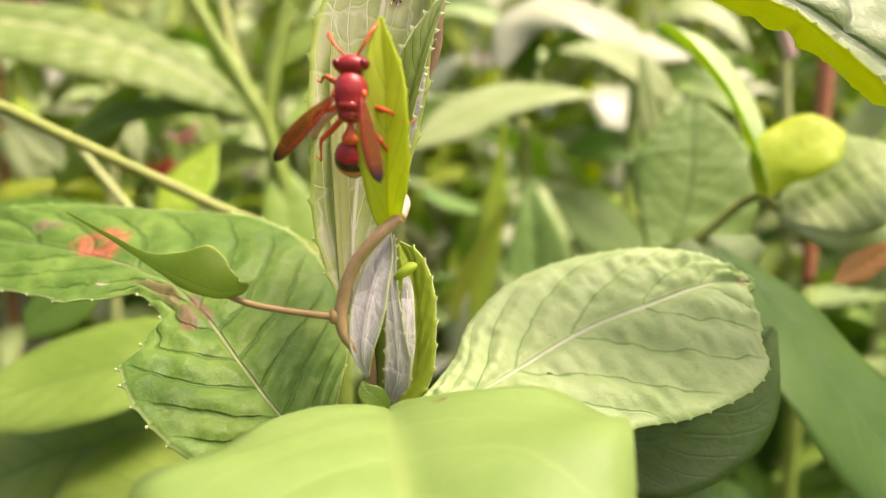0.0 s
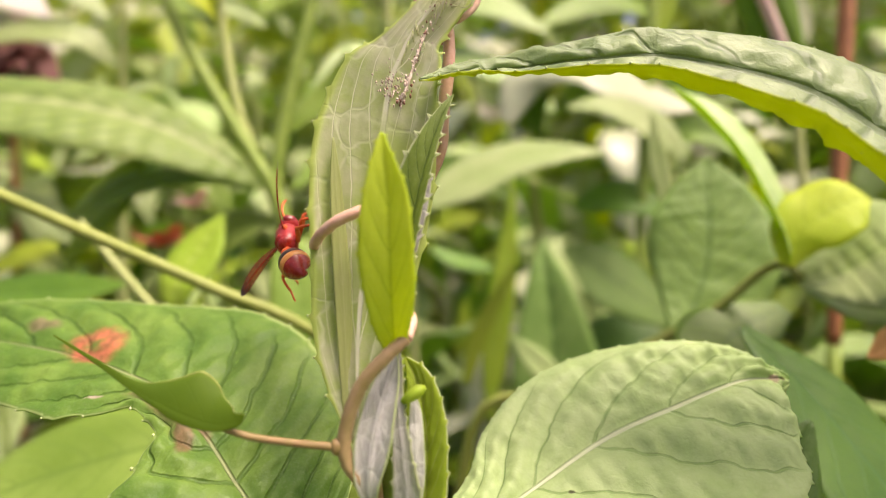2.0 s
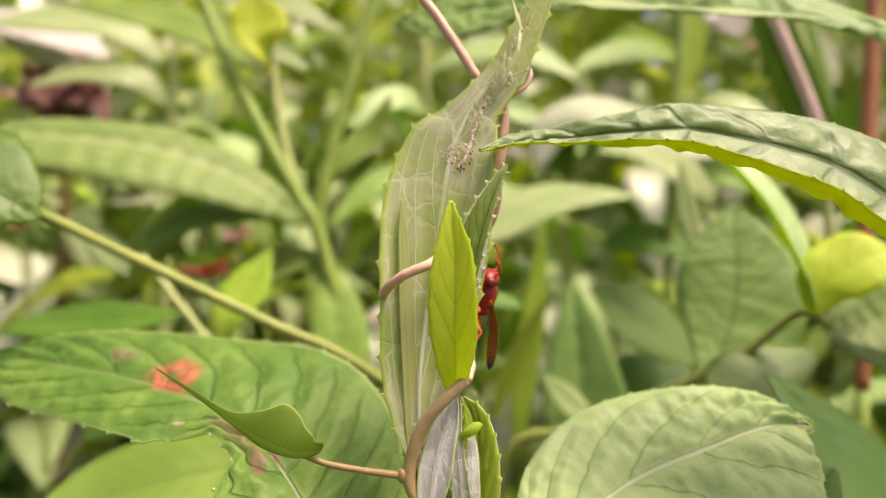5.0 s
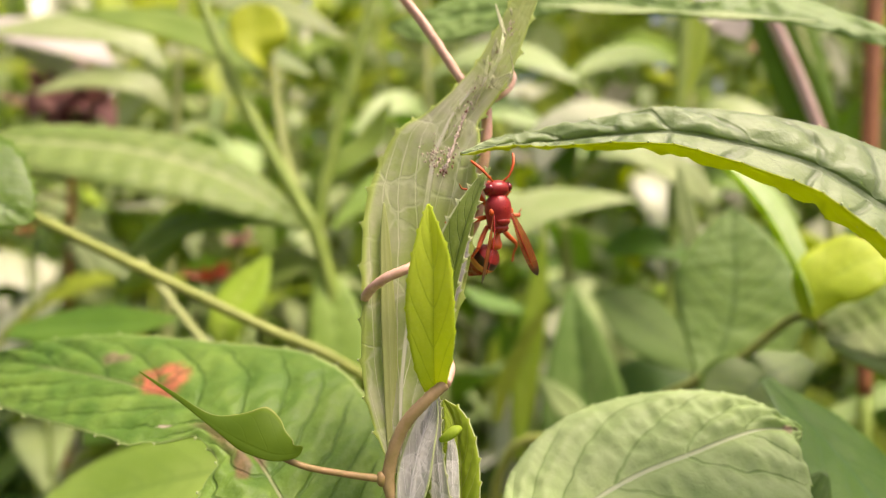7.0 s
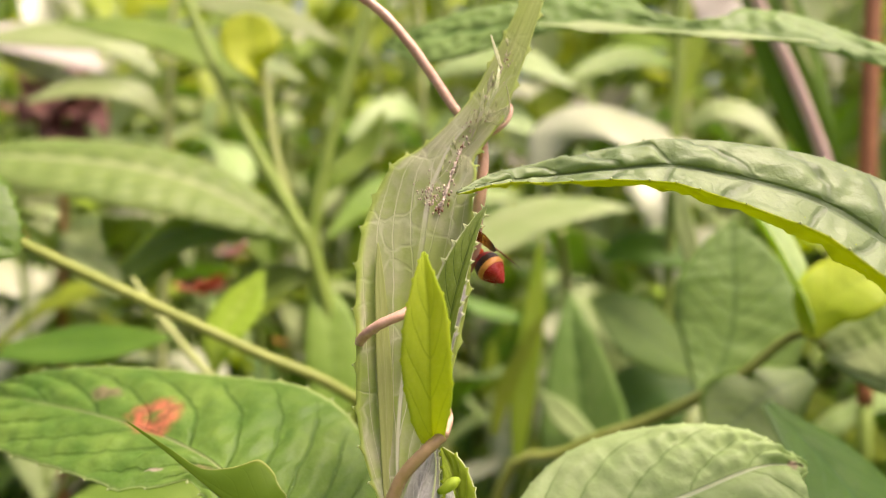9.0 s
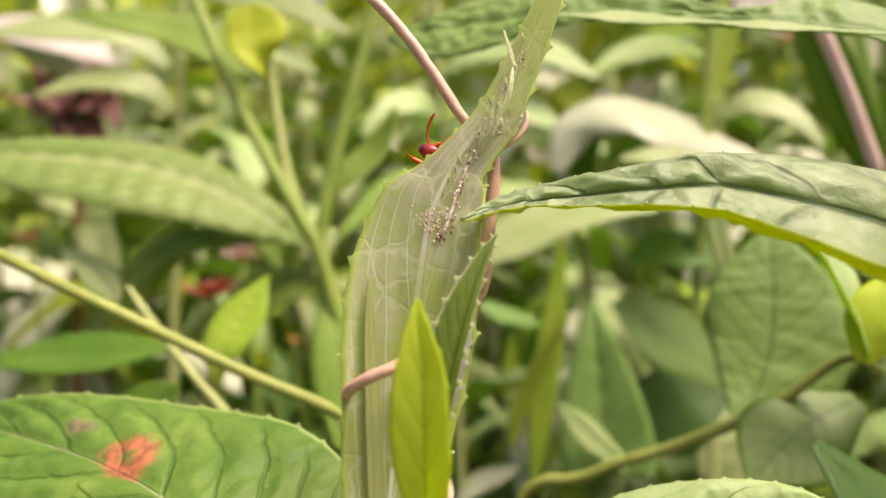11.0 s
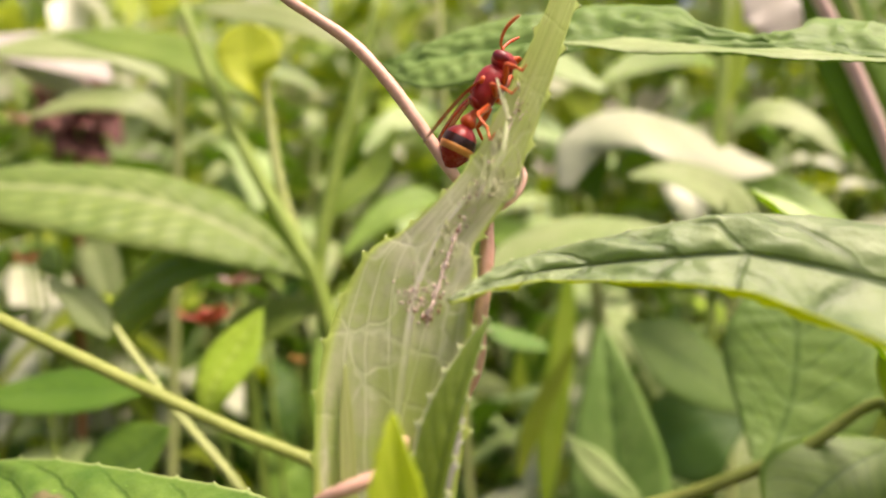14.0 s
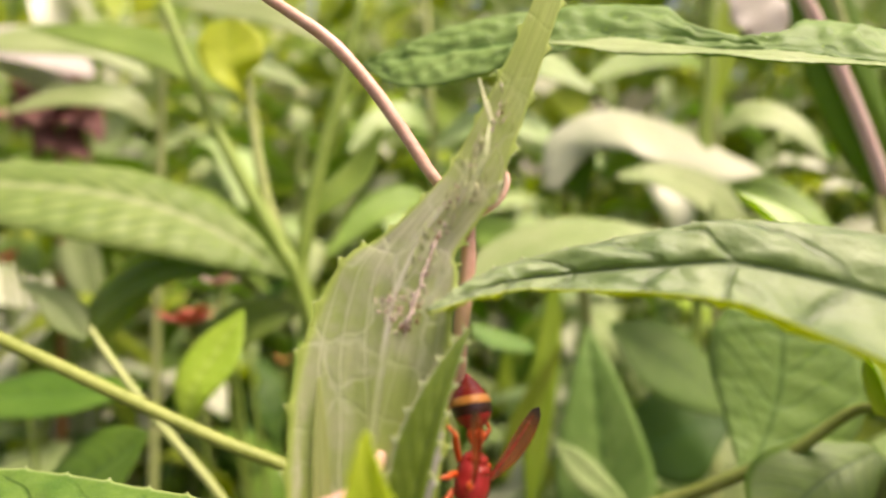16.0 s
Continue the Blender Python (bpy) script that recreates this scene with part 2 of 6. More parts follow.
YELLOW = leaf_material("leaf_yellow_green", (0.46, 0.56, 0.05), (0.62, 0.68, 0.08), (0.34, 0.44, 0.04), fine=0.15, veins=6, relief=0.25, glow=0.55, glow_tint=(0.92, 0.93, 0.05), net_show=0.05, rake=1.6, rib_width=0.03)
UNDER = leaf_material("leaf_under", (0.17, 0.31, 0.045), (0.25, 0.4, 0.07), (0.36, 0.48, 0.16), relief=0.4, glow=0.45, glow_tint=(0.46, 0.72, 0.05), net_show=0.1)
UNDER_LIME = leaf_material("leaf_under_lime", (0.40, 0.54, 0.035), (0.50, 0.62, 0.05), (0.52, 0.62, 0.10), relief=0.2, glow=0.6, glow_tint=(0.86, 0.94, 0.03), net_show=0.05, vein_width=0.04)
SILVER = leaf_material("leaf_silver_under", (0.37, 0.46, 0.12), (0.63, 0.58, 0.515), (0.89, 0.84, 0.81), marks=((0.42, 0.33, 0.27, 0.085, (0.38, 0.47, 0.12), -1), (0.84, 0.3, 0.09, 0.05, (0.4, 0.5, 0.12), -1)), fine=0.12, veins=6, rake=3.6, relief=0.35, glow=0.6, glow_tint=(0.8, 0.84, 0.44), net=135.0, net_show=0.42, net_width=0.06, edge=(0.52, 0.62, 0.17), gloss=0.5, vein_width=0.05, patch=95.0, puff=0.3, depth=0.0005, tip=(0.44, 0.52, 0.15))
SILVER_GREY = leaf_material("leaf_silver_woolly", (0.42, 0.42, 0.37), (0.64, 0.61, 0.62), (0.86, 0.84, 0.85), fine=0.2, veins=7, relief=0.5, glow=0.4, glow_tint=(0.8, 0.78, 0.66), net=300.0, net_show=0.4, edge=(0.52, 0.60, 0.30), gloss=0.25)
ORANGE = leaf_material("leaf_orange", (0.74, 0.36, 0.09), (0.84, 0.5, 0.2), (0.8, 0.45, 0.18), relief=0.3, glow=0.3, glow_tint=(0.7, 0.4, 0.1))
PETAL_RED = leaf_material("petal_red", (0.78, 0.24, 0.14), (0.86, 0.34, 0.22), (0.6, 0.15, 0.1), relief=0.2, glow=0.35, glow_tint=(0.8, 0.25, 0.15))
PETAL_PINK = leaf_material("petal_pink", (0.72, 0.46, 0.44), (0.82, 0.66, 0.62), (0.8, 0.6, 0.58), relief=0.2, glow=0.35, glow_tint=(0.9, 0.6, 0.55))
# Whitish sheen of brightly lit leaf tops, put into the base colour.
LEAF_SHEEN_TINT = leaf_material("leaf_white_sheen_tint", (0.48, 0.55, 0.32), (0.73, 0.73, 0.57), (0.5, 0.55, 0.36), rough=0.35, gloss=0.9, patch=20.0, relief=0.2, glow=0.35, glow_tint=(0.7, 0.75, 0.4), net_show=0.03)
PETAL_WHITE = leaf_material("petal_white", (0.62, 0.60, 0.54), (0.74, 0.72, 0.66), (0.6, 0.6, 0.5), relief=0.2, glow=0.35, glow_tint=(0.9, 0.86, 0.84))
SILVER_PINK = leaf_material("leaf_silver_pink", (0.52, 0.47, 0.44), (0.66, 0.60, 0.57), (0.5, 0.5, 0.42), relief=0.3, glow=0.3, glow_tint=(0.7, 0.65, 0.55), net_show=0.03)
LITTER = leaf_material("dry_leaf", (0.16, 0.06, 0.05), (0.26, 0.11, 0.09), (0.2, 0.1, 0.08), relief=0.6, glow=0.1, glow_tint=(0.5, 0.2, 0.1))
STEM_GREEN = plain_material("stem_green", (0.17, 0.26, 0.035), (0.26, 0.36, 0.07), 0.5, 120.0)
STEM_PALE = plain_material("stem_pale", (0.31, 0.37, 0.11), (0.42, 0.47, 0.19), 0.5, 120.0)
STEM_RED = plain_material("stem_red", (0.26, 0.10, 0.04), (0.40, 0.17, 0.07), 0.5, 120.0)
STEM_PINK = plain_material("stem_pink", (0.70, 0.47, 0.41), (0.80, 0.62, 0.54), 0.5, 120.0)
STEM_OLIVE = plain_material("stem_olive", (0.21, 0.26, 0.045), (0.31, 0.35, 0.09), 0.5, 120.0)
VINE = plain_material("vine_bark", (0.26, 0.19, 0.07), (0.48, 0.32, 0.19), 0.38, 180.0, 0.3, 0.5, 0.14)
STALK = plain_material("vine_stalk", (0.20, 0.17, 0.05), (0.34, 0.20, 0.10), 0.45, 160.0, 0.3, 0.4, 0.14)
VINE_PINK = plain_material("vine_bark_pink", (0.55, 0.28, 0.19), (0.78, 0.52, 0.42), 0.3, 220.0, 0.3, 0.5, 0.14)
SILK = plain_material("silk_crumbs", (0.52, 0.40, 0.33), (0.74, 0.63, 0.55), 0.8, 1500.0, 0.6)
FRASS = plain_material("frass", (0.13, 0.045, 0.03), (0.36, 0.18, 0.11), 0.6, 1500.0, 0.6)
TOOTH = plain_material("leaf_tooth", (0.50, 0.60, 0.24), (0.62, 0.70, 0.36), 0.4, 900.0)
SOIL = plain_material("soil", (0.035, 0.028, 0.018), (0.08, 0.06, 0.035), 0.95, 30.0, 0.8, 0.1)
SKIN = plain_material("wasp_red", (0.27, 0.013, 0.016), (0.42, 0.03, 0.03), 0.36, 900.0, 0.25, 0.5)
SKIN_ORANGE = plain_material("wasp_orange_red", (0.62, 0.08, 0.015), (0.74, 0.14, 0.03), 0.34, 900.0, 0.2, 0.5)
SKIN_DARK = plain_material("wasp_dark_red", (0.26, 0.012, 0.010), (0.38, 0.03, 0.02), 0.26, 900.0, 0.2, 0.55)
SKIN_BLACK = plain_material("wasp_black", (0.022, 0.008, 0.008), (0.05, 0.015, 0.012), 0.3, 900.0, 0.2, 0.5)
SKIN_YELLOW = plain_material("wasp_yellow", (0.58, 0.22, 0.045), (0.72, 0.33, 0.09), 0.35, 900.0, 0.2, 0.5)
EYE_RED = plain_material("wasp_eye", (0.16, 0.006, 0.012), (0.24, 0.012, 0.02), 0.15, 900.0, 0.05, 0.7)
WING = wing_material()


# ---- mesh building ----
def smooth_curve(points, count):
    """A Catmull-Rom curve through the points (rows of any width), as count rows."""
    p = np.array(points, float)
    p = np.vstack([2 * p[0] - p[1], p, 2 * p[-1] - p[-2]])
    u = np.linspace(0, len(p) - 3, count)
    i = np.minimum(u.astype(int), len(p) - 4)
    f = (u - i)[:, None]
    a, b, c, d = p[i], p[i + 1], p[i + 2], p[i + 3]
    return 0.5 * (2 * b + (c - a) * f + (2 * a - 5 * b + 4 * c - d) * f**2 + (3 * b - a - 3 * c + d) * f**3)


def unit(v):
    return v / np.maximum(np.linalg.norm(v, axis=-1, keepdims=True), 1e-12)


def mesh_of(name, verts, faces, mats, slots=None, uvs=None):
    me = bpy.data.meshes.new(name)
    me.from_pydata([tuple(v) for v in np.asarray(verts, float)], [], faces)
    for m in mats:
        me.materials.append(m)
    me.polygons.foreach_set("use_smooth", [True] * len(me.polygons))
    if slots is not None:
        me.polygons.foreach_set("material_index", slots)
    if uvs is not None:
        layer = me.uv_layers.new(name="UVMap")
        idx = np.zeros(len(me.loops), int)
        me.loops.foreach_get("vertex_index", idx)
        layer.data.foreach_set("uv", np.asarray(uvs)[idx].ravel())
    me.update()
    return me


def along(value, count):
    """A number, or numbers at even steps, spread over count rows."""
    v = np.atleast_1d(np.array(value, float))
    return np.full(count, v[0]) if len(v) == 1 else smooth_curve(v[:, None], count)[:, 0]


def leaf_mesh(name, rows, normals, mats, left=(0, 0), right=(0, 0), nu=6, nv=48, veins=9, rake=2.2, quilt=0.0, teeth=0, tooth=0.0006, wave=0.0, thick=0.00022, bites=(), seed=0, lump=0.0):
    """A leaf along a midrib. rows: x, y, z, half width left, half width right, from base to tip. normals: the upper face's way, one
    or several along the midrib. left, right: each half's fold at the midrib and further curl to the margin, degrees (up is plus)."""
    rnd = np.random.RandomState(seed)
    n = nv + 1
    r = smooth_curve(rows, n)
    mid, wide = r[:, :3], np.maximum(r[:, 3:5], 2e-5)
    nor = smooth_curve(normals, n) if len(normals) > 1 else np.repeat(np.array(normals, float), n, 0)
    tan = unit(np.gradient(mid, axis=0))
    nor = unit(nor - (nor * tan).sum(1, keepdims=True) * tan)
    sid = np.cross(tan, nor)
    s = np.linspace(0, 1, n)
    phase = rnd.rand() * 6
    cols, norms, us = [], [], []
    for k, (fold, curl) in ((0, left), (1, right)):
        sign = 1.0 if k else -1.0
        fo, cu = np.radians(along(fold, n)), np.radians(along(curl, n))
        w = wide[:, k].copy()
        for s0, s1, side, deep in bites:
            if side == k:
                c, h = (s0 + s1) / 2, (s1 - s0) / 2
                w *= 1 - deep * np.clip(1.15 - ((s - c) / h) ** 2 + 0.12 * np.sin(s * 90 + phase), 0, 1)
        x, z, run = np.zeros(n), np.zeros(n), []
        for j in range(nu + 1):
            a = j / nu
            th = fo + cu * a
            if j:
                tm = fo + cu * (a - 0.5 / nu)
                x, z = x + np.cos(tm) / nu, z + np.sin(tm) / nu
            ln = -np.sin(th)[:, None] * sign * sid + np.cos(th)[:, None] * nor
            out = np.cos(th)[:, None] * sign * sid + np.sin(th)[:, None] * nor
            p = mid + sid * (sign * x * w)[:, None] + nor * (z * w)[:, None]
            ph = s * veins - rake * a**1.25 + 0.2
            puff = np.sqrt(np.sin(np.pi * ph) ** 2 + 0.04) * min(1, 5 * a) * (0.1 + 0.9 * min(1, 4 * (1 - a)))
            shift = quilt * (puff - (0.6 if j == 0 else 0.0)) * np.minimum(1, w / 0.004)
            shift = shift + wave * w * a * a * np.sin(s * 17 + phase + 2.5 * k)
            if lump:
                grow = min(1, 6 * a) * min(1, 5 * (1 - a))
                shift = shift + lump * grow * np.array([noise.noise(Vector(q) * 420) + 0.5 * noise.noise(Vector(q) * 900) for q in p])
            p = p + ln * shift[:, None]
            if teeth and j == nu:
                gap = max(3, nv // teeth)
                spike = np.array([1.0 if (i % gap == k * 2 % gap and 2 < i < nv - 1) else 0.0 for i in range(n)])
                p = p + out * (spike * tooth)[:, None] + tan * (spike * tooth * 0.7)[:, None]
            run.append((p, ln, np.full(n, 0.5 + sign * a / 2)))
        run = run[::-1] if k == 0 else run[1:]
        for p, ln, u in run:
            cols.append(p), norms.append(ln), us.append(u)
    m = len(cols)
    top, nn = np.stack(cols, 1), np.stack(norms, 1)
    uv = np.stack([np.stack(us, 1), np.repeat(s[:, None], m, 1)], -1).reshape(-1, 2)
    low = top - nn * thick
    verts = np.vstack([top.reshape(-1, 3), low.reshape(-1, 3)])
    half = n * m
    i, j = np.meshgrid(np.arange(nv), np.arange(m - 1), indexing="ij")
    a = (i * m + j).ravel()
    up = np.stack([a, a + 1, a + m + 1, a + m], 1)
    dn = up[:, ::-1] + half
    rim = np.concatenate([np.arange(n) * m, nv * m + np.arange(1, m), np.arange(nv - 1, -1, -1) * m + m - 1, np.arange(m - 2, 0, -1)])
    nxt = np.roll(rim, -1)
    side_faces = np.stack([rim, nxt, nxt + half, rim + half], 1)
    faces = np.vstack([up, dn, side_faces]).tolist()
    slots = [0] * len(up) + [1] * (len(dn) + len(side_faces))
    return mesh_of(name, verts, faces, mats, slots, np.vstack([uv, uv]))


def tube_mesh(name, rows, mats, seg=10, count=0, closed=True, lumps=0.0):
    """A round stem through rows of x, y, z, radius."""
    n = count or len(rows) * 6
    r = smooth_curve(rows, n)
    mid, rad = r[:, :3], np.maximum(r[:, 3], 1e-5)
    tan = unit(np.gradient(mid, axis=0))
    side = np.cross(tan[0], (0.31, 0.2, 0.93))
    verts = []
    for i in range(n):
        side = unit(side - tan[i] * (side @ tan[i]))
        up = np.cross(tan[i], side)
        for q in range(seg):
            ang = 2 * math.pi * q / seg
            f = rad[i] * (1 + lumps * noise.noise((i * 0.7, q * 1.3, rad[0] * 9e3)))
            verts.append(mid[i] + f * (math.cos(ang) * side + math.sin(ang) * up))
    faces = [(i * seg + q, i * seg + (q + 1) % seg, (i + 1) * seg + (q + 1) % seg, (i + 1) * seg + q) for i in range(n - 1) for q in range(seg)]
    if closed:
        faces += [tuple(range(seg))[::-1], tuple(range((n - 1) * seg, n * seg))]
    uvs = [(q / seg, i / n) for i in range(n) for q in range(seg)]
    return mesh_of(name, verts, faces, mats, None, uvs)


def ball_mesh(name, centre, size, mats, rings=10, seg=16, lumps=0.0, power=1.0):
    """A rounded, slightly uneven body."""
    verts, faces = [], []
    for i in range(rings + 1):
        th = math.pi * i / rings
        for q in range(seg):
            ph = 2 * math.pi * q / seg
            d = Vector((math.cos(th), math.sin(th) ** power * math.cos(ph), math.sin(th) ** power * math.sin(ph)))
            d *= 1 + lumps * noise.noise(d * 2.3 + Vector(centre) * 900)
            verts.append([centre[k] + size[k] * d[k] for k in range(3)])
    for i in range(rings):
        for q in range(seg):
            faces.append((i * seg + q, i * seg + (q + 1) % seg, (i + 1) * seg + (q + 1) % seg, (i + 1) * seg + q))
    return mesh_of(name, verts, faces, mats)


def thing(name, at, label, category, group=""):
    ob = new(name)
    ob.empty_display_size = 0.01
    ob.location = at
    return tagged(ob, label, category, group)


def part(name, mesh, parent, label=""):
    """A mesh with world coordinates, linked as a part; it keeps its place."""
    ob = new(name, mesh)
    base, p = Vector(), parent
    while p:
        base += p.location
        p = p.parent
    mesh.transform(Matrix.Translation(-base))
    ob.parent = parent
    return tagged(ob, label)


# ---- the leafy weed in front ----
weed = thing("leafy_weed", (-0.007, 0.0789, 0.0), "green toothed weed whose top leaf is folded and tied with silk", "weed")
part("stem", tube_mesh("stem", [(0.0126, 0.1093, -0.01, 0.004), (0.0046, 0.0953, 0.2, 0.0035), (-0.0054, 0.0823, 0.4, 0.0026), (-0.0074, 0.0793, 0.4678, 0.0016), (-0.0084, 0.0803, 0.4878, 0.0008)], [STEM_GREEN], 12, 40), weed)
left_leaf = part("leaf", leaf_mesh("leaf", [(-0.0156, 0.0784, 0.4618, 0.0016, 0.0016), (-0.0218, 0.081, 0.4658, 0.0113, 0.0119), (-0.0285, 0.0849, 0.4721, 0.0144, 0.0181), (-0.0358, 0.0908, 0.4779, 0.0128, 0.0213), (-0.0458, 0.0975, 0.4824, 0.0117, 0.0205), (-0.0647, 0.107, 0.4851, 0.0123, 0.015), (-0.0899, 0.1172, 0.4863, 0.0105, 0.0088), (-0.107, 0.1223, 0.4863, 0.0007, 0.0007)], [(0.25, -0.55, 0.79)], [TOP_SCARRED, UNDER], nu=15, nv=168, teeth=24, quilt=0.0010, lump=0.0007, veins=13, tooth=0.0004, bites=((0.40, 0.60, 0, 0.62),), wave=0.05), weed, "green leaf with a red ring scar and a torn edge")
pale_leaf = part("leaf", leaf_mesh("leaf", [(-0.003, 0.081, 0.4653, 0.0022, 0.0011), (0.0053, 0.0844, 0.4682, 0.0068, 0.0066), (0.0117, 0.0881, 0.4706, 0.0115, 0.0139), (0.022, 0.0939, 0.4745, 0.0147, 0.0191), (0.0337, 0.0972, 0.4781, 0.0122, 0.0195), (0.0432, 0.1, 0.4805, 0.0077, 0.0157), (0.0488, 0.1007, 0.4806, 0.0024, 0.0096), (0.051, 0.1002, 0.4801, 0.0006, 0.0006)], [(-0.1, -0.6, 0.79)], [TOP_PALE_BROWN, UNDER], nu=15, nv=168, teeth=24, quilt=0.0010, lump=0.0007, veins=7, tooth=0.0003, wave=0.04), weed, "pale green leaf with a brown tip")
part("leaf", leaf_mesh("leaf", [(-0.0067, 0.0726, 0.4703, 0.0014, 0.0014), (-0.0062, 0.0686, 0.4711, 0.0112, 0.0125), (-0.0054, 0.0636, 0.471, 0.019, 0.0196), (-0.0044, 0.0584, 0.4701, 0.0235, 0.0241), (-0.0033, 0.0532, 0.4687, 0.022, 0.0228), (-0.002, 0.0467, 0.4656, 0.0175, 0.0175), (-0.001, 0.041, 0.4612, 0.0008, 0.0008)], [(0, -0.32, 0.95)], [TOP_FRONT, UNDER], nu=8, nv=60, quilt=0.0005, veins=6, left=(22, -30), right=(14, -22), wave=0.05), weed, "yellow-green leaf close to the eye")
# Shade under the pale leaf is put into these two leaves' dark green.
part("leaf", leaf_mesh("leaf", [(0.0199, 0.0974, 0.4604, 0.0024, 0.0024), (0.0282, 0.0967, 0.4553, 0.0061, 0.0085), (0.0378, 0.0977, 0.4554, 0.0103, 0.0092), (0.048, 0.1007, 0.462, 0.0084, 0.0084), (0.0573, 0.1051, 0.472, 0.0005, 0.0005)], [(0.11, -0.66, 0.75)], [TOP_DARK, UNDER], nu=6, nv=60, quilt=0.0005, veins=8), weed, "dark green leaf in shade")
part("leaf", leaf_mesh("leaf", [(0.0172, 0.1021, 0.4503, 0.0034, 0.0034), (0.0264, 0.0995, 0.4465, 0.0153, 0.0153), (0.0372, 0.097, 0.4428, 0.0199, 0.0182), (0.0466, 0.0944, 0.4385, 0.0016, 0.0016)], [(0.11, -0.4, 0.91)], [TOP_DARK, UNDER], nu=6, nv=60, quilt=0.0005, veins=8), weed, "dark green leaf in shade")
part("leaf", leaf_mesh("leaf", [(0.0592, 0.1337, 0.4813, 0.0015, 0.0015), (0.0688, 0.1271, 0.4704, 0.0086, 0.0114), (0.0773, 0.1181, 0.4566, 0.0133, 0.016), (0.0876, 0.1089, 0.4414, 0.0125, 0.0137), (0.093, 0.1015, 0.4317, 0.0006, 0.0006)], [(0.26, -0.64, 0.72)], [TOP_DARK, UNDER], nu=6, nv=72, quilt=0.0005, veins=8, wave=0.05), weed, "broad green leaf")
part("leaf", leaf_mesh("leaf", [(-0.0526, 0.1552, 0.455, 0.0025, 0.0025), (-0.0682, 0.1509, 0.4526, 0.0134, 0.0146), (-0.0829, 0.1465, 0.4504, 0.0174, 0.0174), (-0.0994, 0.1419, 0.4464, 0.0141, 0.0141), (-0.1136, 0.1372, 0.4415, 0.001, 0.001)], [(0.11, -0.4, 0.91)], [TOP_FAR, UNDER], nu=6, nv=60, quilt=0.0005, veins=8), weed, "green leaf in soft shade")
part("leaf", leaf_mesh("leaf", [(-0.0605, 0.159, 0.4384, 0.0024, 0.0024), (-0.0771, 0.152, 0.4321, 0.022, 0.022), (-0.0937, 0.1456, 0.4291, 0.0263, 0.0263), (-0.1101, 0.1388, 0.4239, 0.0176, 0.0176), (-0.1188, 0.1343, 0.4209, 0.001, 0.001)], [(0, -0.41, 0.91)], [TOP_FAR, UNDER], nu=6, nv=60, quilt=0.0005, veins=8), weed, "green leaf in soft shade")
part("leaf", leaf_mesh("leaf", [(-0.0493, 0.1412, 0.4269, 0.0028, 0.0028), (-0.059, 0.1352, 0.4273, 0.022, 0.0171), (-0.0703, 0.1289, 0.4254, 0.0222, 0.0222), (-0.0803, 0.1221, 0.4204, 0.0123, 0.0123), (-0.0873, 0.1194, 0.4158, 0.0009, 0.0009)], [(0, -0.41, 0.91)], [TOP_FAR, UNDER], nu=6, nv=60, quilt=0.0005, veins=8), weed, "green leaf in soft shade")
folded_leaf = part("leaf", leaf_mesh("leaf", [(-0.0111, 0.0776, 0.4808, 0.0015, 0.0012), (-0.0115, 0.0793, 0.4861, 0.0038, 0.0035), (-0.0115, 0.0812, 0.4923, 0.0055, 0.0054), (-0.0109, 0.0832, 0.4994, 0.0066, 0.0066), (-0.0094, 0.0857, 0.5095, 0.0074, 0.0085), (-0.0084, 0.0873, 0.5174, 0.0072, 0.0088), (-0.0074, 0.0887, 0.5239, 0.0064, 0.0076), (-0.0059, 0.0895, 0.5277, 0.0056, 0.0059), (-0.0044, 0.0902, 0.5308, 0.0041, 0.0030), (-0.0001, 0.0915, 0.5364, 0.0037, 0.0021), (0.0038, 0.0935, 0.5434, 0.0026, 0.0021), (0.0071, 0.0955, 0.551, 0.0019, 0.0017), (0.01, 0.0981, 0.5584, 0.0014, 0.0013), (0.0122, 0.0999, 0.5642, 0.0002, 0.0002)], [(0.06, 1, 0.05)], [TOP_LIME, SILVER], left=((8, 8, 5, 0, 0, 0), (-20, -30, -25, -15, -8, -5)), right=((5, 2, 5, 12, 10, 0), (-20, -30, -10, 20, 10, -5)), nu=12, nv=132, teeth=17, tooth=0.0005, quilt=0.00025, veins=6, rake=3.6, wave=0.04), weed, "leaf folded upright with its silvery underside showing")
part("leaf", leaf_mesh("leaf", [(-0.0063, 0.0803, 0.4967, 0.0013, 0.0008), (-0.005, 0.0809, 0.5041, 0.0024, 0.0009), (-0.0036, 0.0817, 0.5103, 0.0031, 0.0009), (-0.0022, 0.0829, 0.5152, 0.0022, 0.0008), (-0.0006, 0.0845, 0.5195, 0.0009, 0.0005), (0.0007, 0.0859, 0.5218, 0.0001, 0.0001)], [(-0.01, -0.97, 0.24)], [TOP_MARGIN, SILVER], nu=6, nv=66, teeth=9, tooth=0.0006, quilt=0.0004, veins=9, wave=0.06), weed, "dark green margin turned forward")
part("leaf", leaf_mesh("leaf", [(-0.0069, 0.083, 0.4943, 0.0009, 0.0013), (-0.0053, 0.0836, 0.502, 0.0011, 0.0016), (-0.0038, 0.0844, 0.5078, 0.0011, 0.0015), (-0.0028, 0.0855, 0.5122, 0.0007, 0.0008), (-0.0022, 0.0866, 0.5161, 0.0001, 0.0001)], [(0.2, 0.98, 0.05)], [TOP_DARK, SILVER_GREY], nu=4, nv=60, teeth=8, tooth=0.0004, quilt=0.0002), weed, "pale margin strip")
